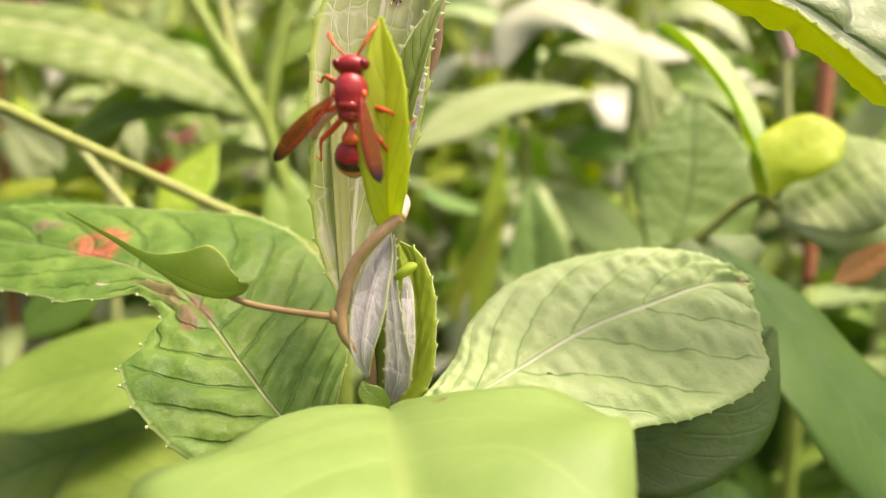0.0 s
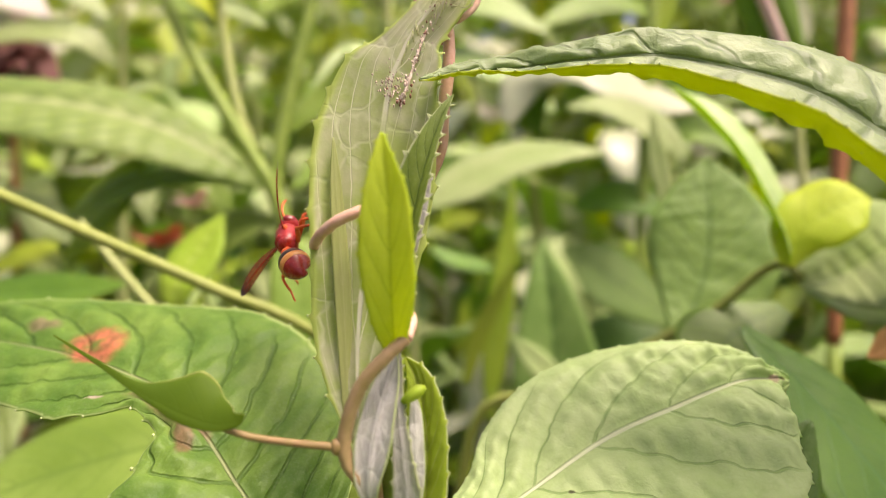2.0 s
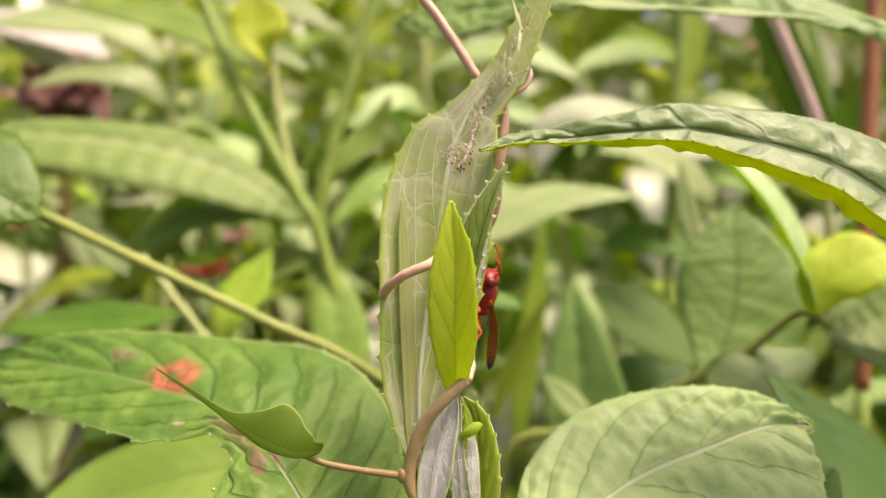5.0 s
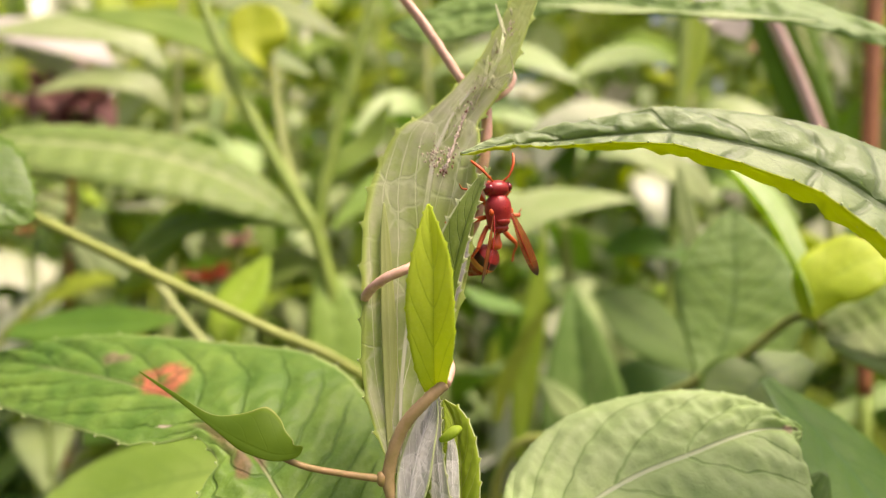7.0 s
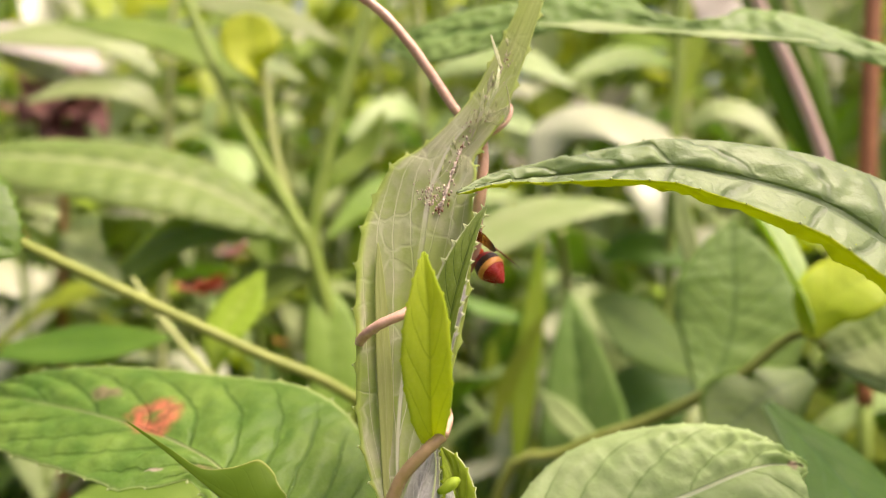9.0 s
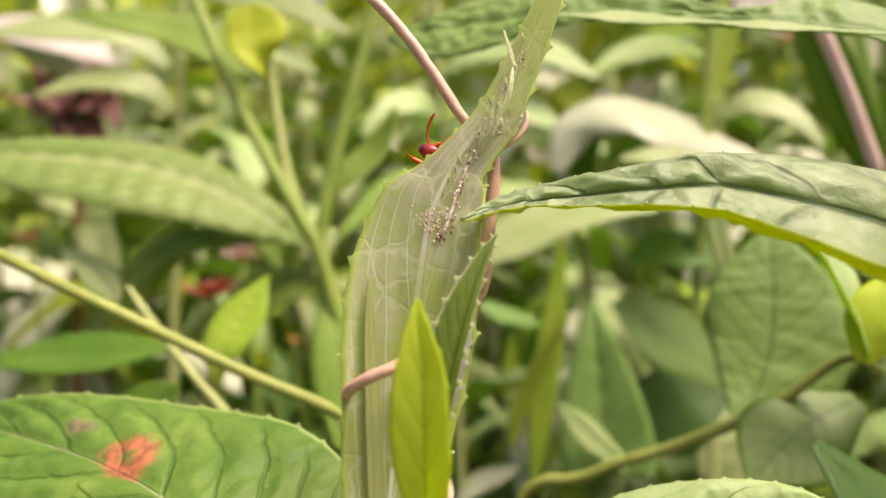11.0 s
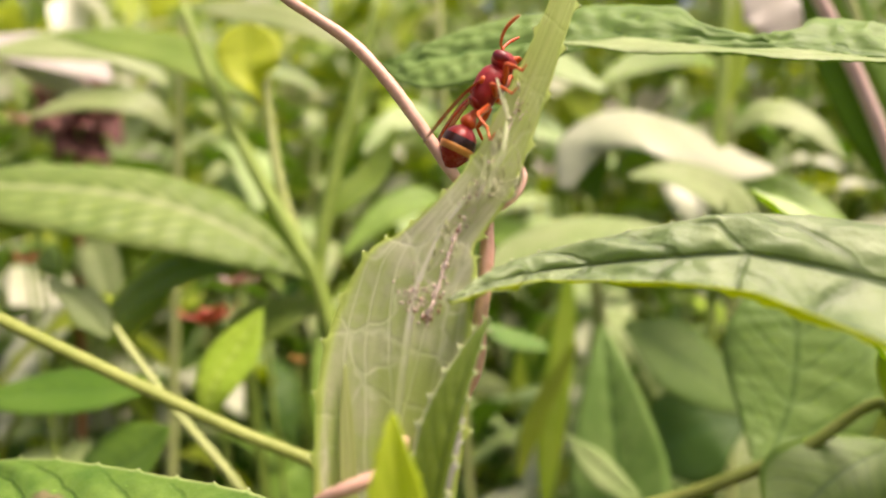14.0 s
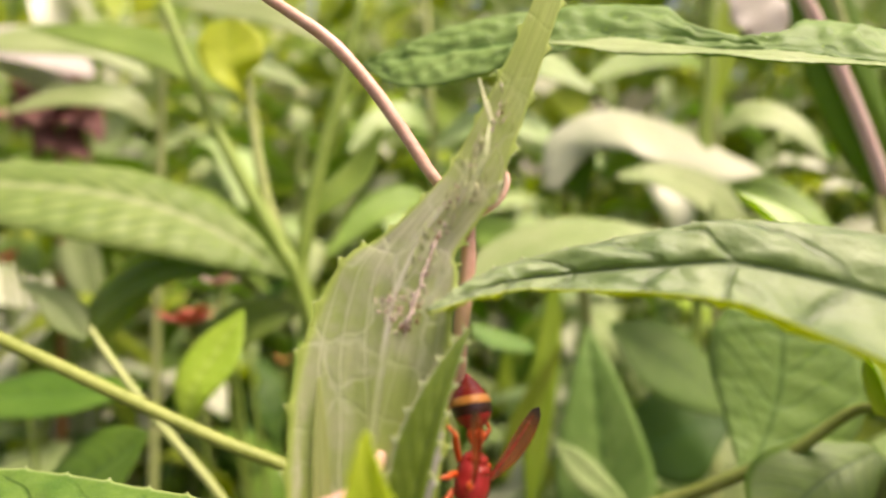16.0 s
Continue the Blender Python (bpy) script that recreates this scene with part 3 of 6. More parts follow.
part("leaf", leaf_mesh("leaf", [(-0.0123, 0.0781, 0.4811, 0.0005, 0.0007), (-0.0129, 0.0802, 0.4888, 0.0009, 0.0009), (-0.0133, 0.0818, 0.4972, 0.001, 0.0011), (-0.0138, 0.0834, 0.5046, 0.0009, 0.001), (-0.0143, 0.0849, 0.5116, 0.0006, 0.0007), (-0.0147, 0.0862, 0.5168, 0.0001, 0.0001)], [(-0.4, 0.91, 0.07)], [STRIPE, STRIPE], nu=4, nv=50, quilt=0.0003, wave=0.1), weed, "greenish inner fold")
part("leaf", leaf_mesh("leaf", [(-0.0092, 0.0741, 0.4737, 0.0002, 0.0002), (-0.0097, 0.0735, 0.4769, 0.0014, 0.0015), (-0.0093, 0.0741, 0.4813, 0.0024, 0.0021), (-0.0084, 0.0752, 0.4853, 0.0021, 0.002), (-0.0074, 0.0767, 0.4886, 0.0014, 0.0014), (-0.0067, 0.078, 0.4909, 0.0003, 0.0003)], [(0.2, 0.98, -0.09)], [TOP, SILVER_GREY], nu=6, nv=54, quilt=0.0005, veins=7, left=(10, -40), right=(10, -40)), weed, "small silver-grey leaf in bud")
part("leaf", leaf_mesh("leaf", [(-0.0067, 0.0755, 0.4699, 0.0007, 0.0009), (-0.0055, 0.0746, 0.474, 0.0017, 0.0018), (-0.0058, 0.0749, 0.4797, 0.0011, 0.0013), (-0.0064, 0.0762, 0.4851, 0.0008, 0.0008), (-0.0064, 0.0777, 0.4891, 0.0006, 0.0006), (-0.0062, 0.0785, 0.4908, 0.0001, 0.0001)], [(0.1, 0.99, -0.09)], [TOP, SILVER_GREY], nu=5, nv=66, teeth=10, tooth=0.0003, quilt=0.0004, veins=7, left=(15, -40), right=(10, -30)), weed, "small silver-grey leaf in bud")
part("leaf", leaf_mesh("leaf", [(-0.005, 0.0765, 0.4693, 0.0009, 0.0012), (-0.0037, 0.077, 0.4732, 0.0022, 0.0027), (-0.0033, 0.0777, 0.4782, 0.0025, 0.0028), (-0.0035, 0.0789, 0.4831, 0.0022, 0.0028), (-0.0044, 0.08, 0.487, 0.0013, 0.0021), (-0.0058, 0.0813, 0.4895, 0.0002, 0.0002)], [(-0.24, -0.94, 0.23)], [TOP_LIME, SILVER_GREY], nu=6, nv=66, teeth=9, tooth=0.0004, quilt=0.0006, veins=7, left=(10, 12), right=(8, 20)), weed, "young green leaf cupped round a bud")
part("leaf", leaf_mesh("leaf", [(-0.0048, 0.0753, 0.4716, 0.0004, 0.0004), (-0.0045, 0.0755, 0.4767, 0.001, 0.001), (-0.0044, 0.0761, 0.4809, 0.0009, 0.001), (-0.0045, 0.0771, 0.4842, 0.0007, 0.0007), (-0.0048, 0.0779, 0.4864, 0.0001, 0.0001)], [(-0.2, 0.98, -0.04)], [TOP, SILVER_GREY], nu=4, nv=40, quilt=0.0003), weed, "silver-grey bud leaf")
part("bud", tube_mesh("bud", [(-0.00587, 0.07625, 0.48569, 0.00035), (-0.00499, 0.07584, 0.48633, 0.00063), (-0.00402, 0.07593, 0.48702, 0.0007), (-0.00335, 0.07646, 0.48721, 0.00035)], [TOP_LIME], 10, 16), weed, "yellow-green young leaf tip")
part("leaf", leaf_mesh("leaf", [(-0.0064, 0.0726, 0.4705, 0.0003, 0.0003), (-0.0078, 0.0718, 0.4719, 0.0015, 0.0012), (-0.0091, 0.0719, 0.4729, 0.0014, 0.0008), (-0.0098, 0.0725, 0.4737, 0.0002, 0.0002)], [(-0.2, -0.83, 0.52)], [TOP, UNDER], nu=5, nv=30), weed, "small green leaflet")


# ---- the weed whose leaf hangs over from the side ----
side_weed = thing("leafy_weed", (0.1208, 0.1002, 0.0), "green toothed weed with a long drooping leaf", "weed")
part("stem", tube_mesh("stem", [(0.1208, 0.1002, -0.01, 0.004), (0.1208, 0.1002, 0.25, 0.0036), (0.1008, 0.0922, 0.4657, 0.003), (0.0708, 0.0802, 0.4957, 0.0016)], [STEM_GREEN], 12, 40), side_weed)
long_leaf = part("leaf", leaf_mesh("leaf", [(0.0698, 0.0809, 0.5011, 0.0045, 0.0045), (0.0622, 0.0826, 0.5086, 0.0158, 0.0154), (0.0536, 0.0857, 0.5163, 0.0172, 0.0134), (0.0451, 0.0886, 0.5225, 0.0172, 0.0098), (0.03, 0.0913, 0.5271, 0.0128, 0.0062), (0.0204, 0.0918, 0.5272, 0.0084, 0.0048), (0.0082, 0.0921, 0.5261, 0.004, 0.0029), (0.0016, 0.0882, 0.5252, 0.0022, 0.0016), (-0.0034, 0.0845, 0.5234, 0.0002, 0.0002)], [(0.06, -0.84, 0.53)], [TOP_HAIRY, UNDER_LIME], left=(-13, (82, 86, 94, 102, 106, 106)), right=(5, -30), nu=16, nv=120, teeth=20, tooth=0.0002, quilt=0.0006, lump=0.0007, veins=11, rake=0.8, wave=0.02), side_weed, "long dark green leaf with its margin turned up")


# ---- a weed at the edge of view ----
edge_weed = thing("leafy_weed", (-0.1539, 0.1024, 0.0), "green toothed weed standing close by", "weed")
part("stem", tube_mesh("stem", [(-0.1539, 0.1024, -0.01, 0.004), (-0.1439, 0.1024, 0.3, 0.0034), (-0.1139, 0.1024, 0.5245, 0.0016)], [STEM_GREEN], 12, 30), edge_weed)
part("leaf", leaf_mesh("leaf", [(-0.1139, 0.1024, 0.5245, 0.0026, 0.0026), (-0.1086, 0.1063, 0.5238, 0.0137, 0.0124), (-0.1008, 0.1102, 0.5225, 0.0144, 0.013), (-0.0937, 0.1127, 0.5185, 0.0079, 0.0079), (-0.0893, 0.1142, 0.5149, 0.0006, 0.0006)], [(0.16, -0.76, 0.64)], [TOP, UNDER], nu=6, nv=72, teeth=14, quilt=0.0005, veins=8), edge_weed, "green toothed leaf")


# ---- a taller weed behind ----
tall_weed = thing("leafy_weed", (0.1280, 0.1431, 0.0), "tall green weed with a bitten leaf", "weed")
part("stem", tube_mesh("stem", [(0.1280, 0.1431, -0.01, 0.004), (0.1280, 0.1431, 0.3, 0.0036), (0.1080, 0.1331, 0.5195, 0.003), (0.078, 0.1231, 0.5495, 0.0016)], [STEM_GREEN], 12, 40), tall_weed)
part("leaf", leaf_mesh("leaf", [(0.078, 0.123, 0.5491, 0.0018, 0.0037), (0.0636, 0.129, 0.5556, 0.0014, 0.009), (0.0516, 0.1335, 0.5591, 0.0021, 0.0096), (0.0393, 0.137, 0.5622, 0.0036, 0.0095), (0.0212, 0.1425, 0.5654, 0.0029, 0.0102), (0.0091, 0.1456, 0.566, 0.0056, 0.0094), (-0.0017, 0.1486, 0.5659, 0.0086, 0.0091), (-0.0132, 0.1516, 0.5655, 0.0084, 0.0061), (-0.0245, 0.1556, 0.5654, 0.0006, 0.0006)], [(0.08, -0.84, 0.54)], [TOP_SOFT, UNDER], left=(4, -8), right=(0, -10), nu=9, nv=108, teeth=20, tooth=0.0004, quilt=0.0007, lump=0.0010, veins=12, bites=((0.25, 0.42, 1, 0.75),)), tall_weed, "grey-green leaf with a bite out of its margin")
# Added strip: the light on the leaf's lower half is put into its pale colour.
part("leaf", leaf_mesh("leaf", [(0.0118, 0.1387, 0.5638, 0.0005, 0.0005), (0.0181, 0.137, 0.5626, 0.0021, 0.0021), (0.0247, 0.1359, 0.5617, 0.0028, 0.0026), (0.0365, 0.1331, 0.5597, 0.0025, 0.0023), (0.0444, 0.1303, 0.5579, 0.002, 0.002), (0.0522, 0.1281, 0.5565, 0.0018, 0.0018), (0.0598, 0.1259, 0.5548, 0.0013, 0.0013), (0.0654, 0.1247, 0.5538, 0.0003, 0.0003)], [(0.18, -0.57, 0.8)], [TOP_PALE, UNDER], nu=4, nv=80, teeth=16, tooth=0.0004, quilt=0.0003, wave=0.15), tall_weed, "pale strip for the lit lower half of the leaf")
part("shred", leaf_mesh("shred", [(0.003, 0.0918, 0.5423, 0.0002, 0.0002), (0.0025, 0.092, 0.5442, 0.0003, 0.0003), (0.0021, 0.0922, 0.5456, 0.0002, 0.0002), (0.0017, 0.0925, 0.5472, 0.0001, 0.0001)], [(0.37, -0.92, 0.13)], [MEMBRANE, MEMBRANE], nu=2, nv=14, thick=0.0001), weed, "torn pale shred of the folded leaf")
part("shred", leaf_mesh("shred", [(0.0002, 0.0911, 0.5341, 0.0002, 0.0002), (0.0015, 0.0912, 0.5349, 0.001, 0.0008), (0.0027, 0.0919, 0.536, 0.0014, 0.0011), (0.0037, 0.0931, 0.5373, 0.0009, 0.0007), (0.0045, 0.0938, 0.5385, 0.0001, 0.0001)], [(0.19, -0.95, 0.24)], [MEMBRANE, MEMBRANE], nu=5, nv=40, veins=6, rake=0.5, quilt=0.0005, wave=0.3, thick=0.0001), weed, "puckered pale membrane at the torn margin")
part("shred", leaf_mesh("shred", [(0.0008, 0.0898, 0.5355, 0.0001, 0.0001), (0.0017, 0.0896, 0.5374, 0.0003, 0.0003), (0.0025, 0.0899, 0.5399, 0.0003, 0.0003), (0.0027, 0.0908, 0.5422, 0.0001, 0.0001)], [(0.45, -0.88, 0.13)], [MEMBRANE, SILVER], nu=3, nv=24, wave=0.4, thick=0.0001), weed, "puckered pale membrane at the torn margin")
part("shred", leaf_mesh("shred", [(-0.0015, 0.0892, 0.5313, 0.0002, 0.0002), (-0.0007, 0.089, 0.5333, 0.0003, 0.0003), (0.0002, 0.0893, 0.5354, 0.0003, 0.0003), (0.0011, 0.0901, 0.5372, 0.0002, 0.0002)], [(-0.36, -0.92, 0.13)], [SILVER, SILVER], nu=3, nv=24, wave=0.5, thick=0.0001), weed, "puckered pale membrane at the torn margin")
part("rib", tube_mesh("rib", [(0.00386, 0.0893, 0.53607, 0.00008), (0.00241, 0.0893, 0.53538, 0.00007), (0.00096, 0.0893, 0.53495, 0.00005)], [MEMBRANE], 6, 8), weed, "pale rib of torn membrane")
part("rib", tube_mesh("rib", [(0.00386, 0.0893, 0.53607, 0.00008), (0.00251, 0.0893, 0.53505, 0.00007), (0.00115, 0.0893, 0.53429, 0.00005)], [MEMBRANE], 6, 8), weed, "pale rib of torn membrane")
part("rib", tube_mesh("rib", [(0.00386, 0.0893, 0.53607, 0.00008), (0.00277, 0.0893, 0.53484, 0.00007), (0.00168, 0.0893, 0.53388, 0.00005)], [MEMBRANE], 6, 8), weed, "pale rib of torn membrane")
part("rib", tube_mesh("rib", [(0.00386, 0.0893, 0.53607, 0.00008), (0.0031, 0.0893, 0.53474, 0.00007), (0.00234, 0.0893, 0.53367, 0.00005)], [MEMBRANE], 6, 8), weed, "pale rib of torn membrane")
part("rib", tube_mesh("rib", [(0.00386, 0.0893, 0.53607, 0.00008), (0.0035, 0.0893, 0.53476, 0.00007), (0.00313, 0.0893, 0.53371, 0.00005)], [MEMBRANE], 6, 8), weed, "pale rib of torn membrane")
part("rib", tube_mesh("rib", [(0.00369, 0.0895, 0.53913, 0.00007), (0.00401, 0.0895, 0.53747, 0.0001), (0.00407, 0.0895, 0.5357, 0.00011), (0.0034, 0.0895, 0.53413, 0.00008), (0.00221, 0.0895, 0.53349, 0.00007), (0.00089, 0.0895, 0.53458, 0.00005)], [MEMBRANE], 6, 24), weed, "pale rim of torn membrane")
part("shred", leaf_mesh("shred", [(0.00124, 0.0893, 0.53752, 0.00007, 0.00007), (0.00076, 0.0893, 0.53555, 0.00035, 0.00028), (0.00009, 0.0893, 0.53339, 0.00007, 0.00007)], [(0.3, -0.9, 0.2)], [MEMBRANE, SILVER], nu=3, nv=16, wave=0.4, thick=0.0001), weed, "torn pale shred of the folded leaf")
part("shred", leaf_mesh("shred", [(-0.00295, 0.0893, 0.52932, 0.00007, 0.00007), (-0.00316, 0.0893, 0.52798, 0.00035, 0.00028), (-0.00345, 0.0893, 0.52651, 0.00007, 0.00007)], [(0.3, -0.9, 0.2)], [MEMBRANE, SILVER], nu=3, nv=16, wave=0.4, thick=0.0001), weed, "torn pale shred of the folded leaf")
part("shred", leaf_mesh("shred", [(-0.0007, 0.0893, 0.53559, 0.00007, 0.00007), (-0.00111, 0.0893, 0.53361, 0.00035, 0.00028), (-0.00139, 0.0893, 0.53196, 0.00007, 0.00007)], [(0.3, -0.9, 0.2)], [MEMBRANE, SILVER], nu=3, nv=16, wave=0.4, thick=0.0001), weed, "torn pale shred of the folded leaf")
part("shred", leaf_mesh("shred", [(0.00045, 0.0893, 0.53853, 0.00007, 0.00007), (0.00011, 0.0893, 0.53623, 0.00035, 0.00028), (-0.00017, 0.0893, 0.53458, 0.00007, 0.00007)], [(0.3, -0.9, 0.2)], [MEMBRANE, SILVER], nu=3, nv=16, wave=0.4, thick=0.0001), weed, "torn pale shred of the folded leaf")
part("shred", leaf_mesh("shred", [(0.00179, 0.0893, 0.54111, 0.00007, 0.00007), (0.00132, 0.0893, 0.53949, 0.00035, 0.00028), (0.00098, 0.0893, 0.53785, 0.00007, 0.00007)], [(0.3, -0.9, 0.2)], [MEMBRANE, SILVER], nu=3, nv=16, wave=0.4, thick=0.0001), weed, "torn pale shred of the folded leaf")


# ---- the vine that twines round the folded leaf ----
vine = thing("twining_vine", (-0.0106, 0.0849, 0.0), "pinkish brown twining vine wound round the folded leaf", "vine")
part("stem", tube_mesh("stem", [(0.00110, 0.09890, -0.01, 0.0009), (0.00310, 0.09090, 0.25, 0.0009), (-0.00891, 0.07887, 0.46478, 0.00082), (-0.01006, 0.07481, 0.47543, 0.00084), (-0.01214, 0.07437, 0.47951, 0.00083), (-0.0122, 0.07436, 0.48304, 0.00082), (-0.01042, 0.07404, 0.48796, 0.00081), (-0.00752, 0.07402, 0.49137, 0.00077), (-0.00514, 0.0748, 0.49332, 0.00074)], [VINE], 12, 90, lumps=0.12), vine, "olive-brown lower stem")
part("stem", tube_mesh("stem", [(-0.00514, 0.0748, 0.49332, 0.00074), (-0.00472, 0.07703, 0.49486, 0.00073), (-0.00555, 0.07925, 0.49628, 0.00071), (-0.00703, 0.08366, 0.49891, 0.00067), (-0.00876, 0.08793, 0.5077, 0.00067), (-0.00827, 0.08203, 0.50888, 0.0007), (-0.01028, 0.07934, 0.50769, 0.00068), (-0.0132, 0.07917, 0.50645, 0.00068), (-0.01573, 0.08094, 0.5047, 0.0007), (-0.01697, 0.08423, 0.50298, 0.00067), (-0.01503, 0.08919, 0.50234, 0.00071), (-0.00677, 0.09283, 0.50666, 0.00073), (-0.00157, 0.09236, 0.51408, 0.00079), (-0.00064, 0.09176, 0.52059, 0.00086), (0.00011, 0.09205, 0.52629, 0.00086), (0.00028, 0.09266, 0.5306, 0.00079), (-0.00002, 0.09445, 0.53259, 0.00066)], [VINE_PINK], 12, 150, lumps=0.12), vine)
part("shoot", tube_mesh("shoot", [(-0.00034, 0.09511, 0.53009, 0.00059), (0.00013, 0.09448, 0.5328, 0.00048), (0.0018, 0.093, 0.53302, 0.00047), (0.00374, 0.09321, 0.5345, 0.00043), (0.00449, 0.094, 0.53653, 0.0004), (0.00354, 0.09568, 0.53771, 0.00041), (0.00072, 0.09756, 0.53669, 0.00045), (-0.00233, 0.09797, 0.53607, 0.00061), (-0.00406, 0.09767, 0.53751, 0.00072), (-0.00762, 0.09794, 0.54304, 0.00077), (-0.01146, 0.09821, 0.54855, 0.00077), (-0.0161, 0.09844, 0.55375, 0.00077), (-0.02395, 0.09925, 0.55953, 0.00068), (-0.02977, 0.0999, 0.56416, 0.00062)], [VINE_PINK], 12, 130, lumps=0.1), vine, "smooth pink-brown shoot reaching out")
part("leaf_stalk", tube_mesh("leaf_stalk", [(-0.0127, 0.07459, 0.48108, 0.00048), (-0.01364, 0.07412, 0.48134, 0.00048), (-0.01798, 0.07371, 0.48201, 0.00041), (-0.0226, 0.07334, 0.48293, 0.00041), (-0.02595, 0.07302, 0.48424, 0.00034)], [STALK], 10, 30), vine)
part("node", ball_mesh("node", (-0.0132, 0.0741, 0.4813), (0.0007, 0.0007, 0.0010), [STALK], 8, 12, 0.2), vine)
part("leaf", leaf_mesh("leaf", [(-0.023, 0.0727, 0.4857, 0.0002, 0.0002), (-0.024, 0.0726, 0.4849, 0.0006, 0.0018), (-0.0267, 0.0726, 0.4847, 0.0008, 0.0041), (-0.0303, 0.0728, 0.4859, 0.001, 0.0052), (-0.0332, 0.0734, 0.4872, 0.0006, 0.0027), (-0.0361, 0.0741, 0.4887, 0.0004, 0.0008), (-0.0413, 0.0765, 0.491, 0.0003, 0.0003), (-0.0475, 0.0789, 0.4936, 0.0001, 0.0001)], [(0.15, -0.93, 0.33)], [SMOOTH, SMOOTH], nu=6, nv=60, right=(6, -34), left=(6, -20), wave=0.05), vine, "smooth green leaf curled at its tip")
part("leaf", leaf_mesh("leaf", [(-0.0061, 0.0772, 0.4918, 0.00049, 0.00047), (-0.0065, 0.0749, 0.4936, 0.00183, 0.00165), (-0.0065, 0.0731, 0.4991, 0.00305, 0.00283), (-0.0064, 0.0723, 0.5041, 0.00342, 0.00283), (-0.0064, 0.072, 0.5091, 0.00281, 0.00224), (-0.0068, 0.072, 0.5131, 0.00134, 0.00118), (-0.007, 0.0724, 0.5159, 0.00012, 0.00012)], [(-0.1, -0.95, 0.28)], [YELLOW, UNDER_LIME], nu=7, nv=60, left=(20, 8), right=(16, 8), quilt=0.0002, veins=6, rake=1.6, teeth=8, tooth=0.0002, wave=0.03), vine, "yellow-green young leaf")


CRUMB_LINE = [(0.0046, 0.5449), (0.0025, 0.5412), (0.0001, 0.5364), (-0.0023, 0.5316), (-0.0041, 0.5269), (-0.0055, 0.5228), (-0.0064, 0.5208)]

# ---- crumbs and silk on the folded leaf ----
def on_face(ob, x, z, lift):
    """The point of a leaf's near face at that x and z, lifted towards the eye."""
    n = len(ob.data.vertices)
    co = np.zeros(n * 3)
    ob.data.vertices.foreach_get("co", co)
    co = co.reshape(-1, 3) + np.array(ob.parent.location)
    d = np.hypot(co[:, 0] - x, co[:, 2] - z)
    near = co[d < d.min() + 0.0006]
    return np.array((x, near[:, 1].min() - lift, z))


def crumbs():
    rnd = random.Random(3)
    line = smooth_curve(CRUMB_LINE, 40)
    for i in range(260):
        p = line[rnd.randrange(40)]
        spread = 0.00035 if i < 140 else 0.0012
        x, z = p[0] + rnd.gauss(0, spread), p[1] + rnd.gauss(0, spread)
        if i > 155:
            x, z = CRUMB_LINE[5][0] - 0.0018 + rnd.gauss(0, 0.0009), CRUMB_LINE[5][1] + 0.0006 + rnd.gauss(0, 0.0012)
        q = on_face(folded_leaf, x, z, 0.0001)
        low = (p[1] - CRUMB_LINE[-1][1]) / (CRUMB_LINE[0][1] - CRUMB_LINE[-1][1])
        dark = rnd.random() < (0.08 if i > 140 else 0.3 if low < 0.6 else 0.06)
        r = rnd.uniform(0.00007, 0.00018) if i < 140 and low < 0.7 else rnd.uniform(0.00005, 0.00014)
        part("crumb", ball_mesh("crumb", tuple(q), (r, r * 0.5, r * rnd.uniform(0.8, 2.4)), [FRASS if dark else SILK], 4, 6, 0.6), folded_leaf, "dark red crumb" if dark else "")
    cord = [on_face(folded_leaf, x, z, 0.0001) for x, z in line[20:38:2]]
    part("frass_cord", tube_mesh("frass_cord", [(*p, 0.00008 + 0.00012 * (i % 2) + 0.00001 * i) for i, p in enumerate(cord)], [SILK], 8, 60, lumps=1.4), folded_leaf, "rough pale cord of crumbs and silk")
    for i in range(16):
        p = line[rnd.randrange(26)]
        x, z, an = p[0] + rnd.gauss(0, 0.0012), p[1] + rnd.gauss(0, 0.0012), rnd.uniform(0.9, 2.2)
        a, b = on_face(folded_leaf, x, z, 0.0002), on_face(folded_leaf, x + 0.0016 * math.cos(an), z + 0.0016 * math.sin(an), 0.0003)
        w = rnd.uniform(0.0001, 0.00022)
        part("silk", leaf_mesh("silk", [(*a, w * 0.3, w * 0.3), (*((a + b) / 2 + np.array((0, -0.0003, 0))), w, w), (*b, w * 0.2, w * 0.2)], [(rnd.uniform(-0.6, 0.6), -1, 0.2)], [SILVER, SILVER], nu=2, nv=8, thick=0.00005, seed=i), folded_leaf, "pale silk sliver")


crumbs()


# ---- pale tooth tips along the margins ----
def tooth_tips(leaf, nu, nv, gap, size):
    """Small pale points on the toothed margins of a leaf."""
    rnd = random.Random(nv)
    m = 2 * nu + 1
    base = np.array(leaf.parent.location)
    for k in (0, 1):
        for i in range(3, nv - 1):
            if i % gap == k * 2 % gap:
                at = base + np.array(leaf.data.vertices[i * m + k * (m - 1)].co)
                r = size * rnd.uniform(0.6, 1.15)
                part("tooth", ball_mesh("tooth", tuple(at), (r, r, r * 1.3), [TOOTH], 4, 6), leaf, "pale tooth tip")


tooth_tips(left_leaf, 15, 168, 7, 0.00019)
tooth_tips(folded_leaf, 12, 132, 7, 0.00016)
tooth_tips(long_leaf, 16, 120, 6, 0.00017)


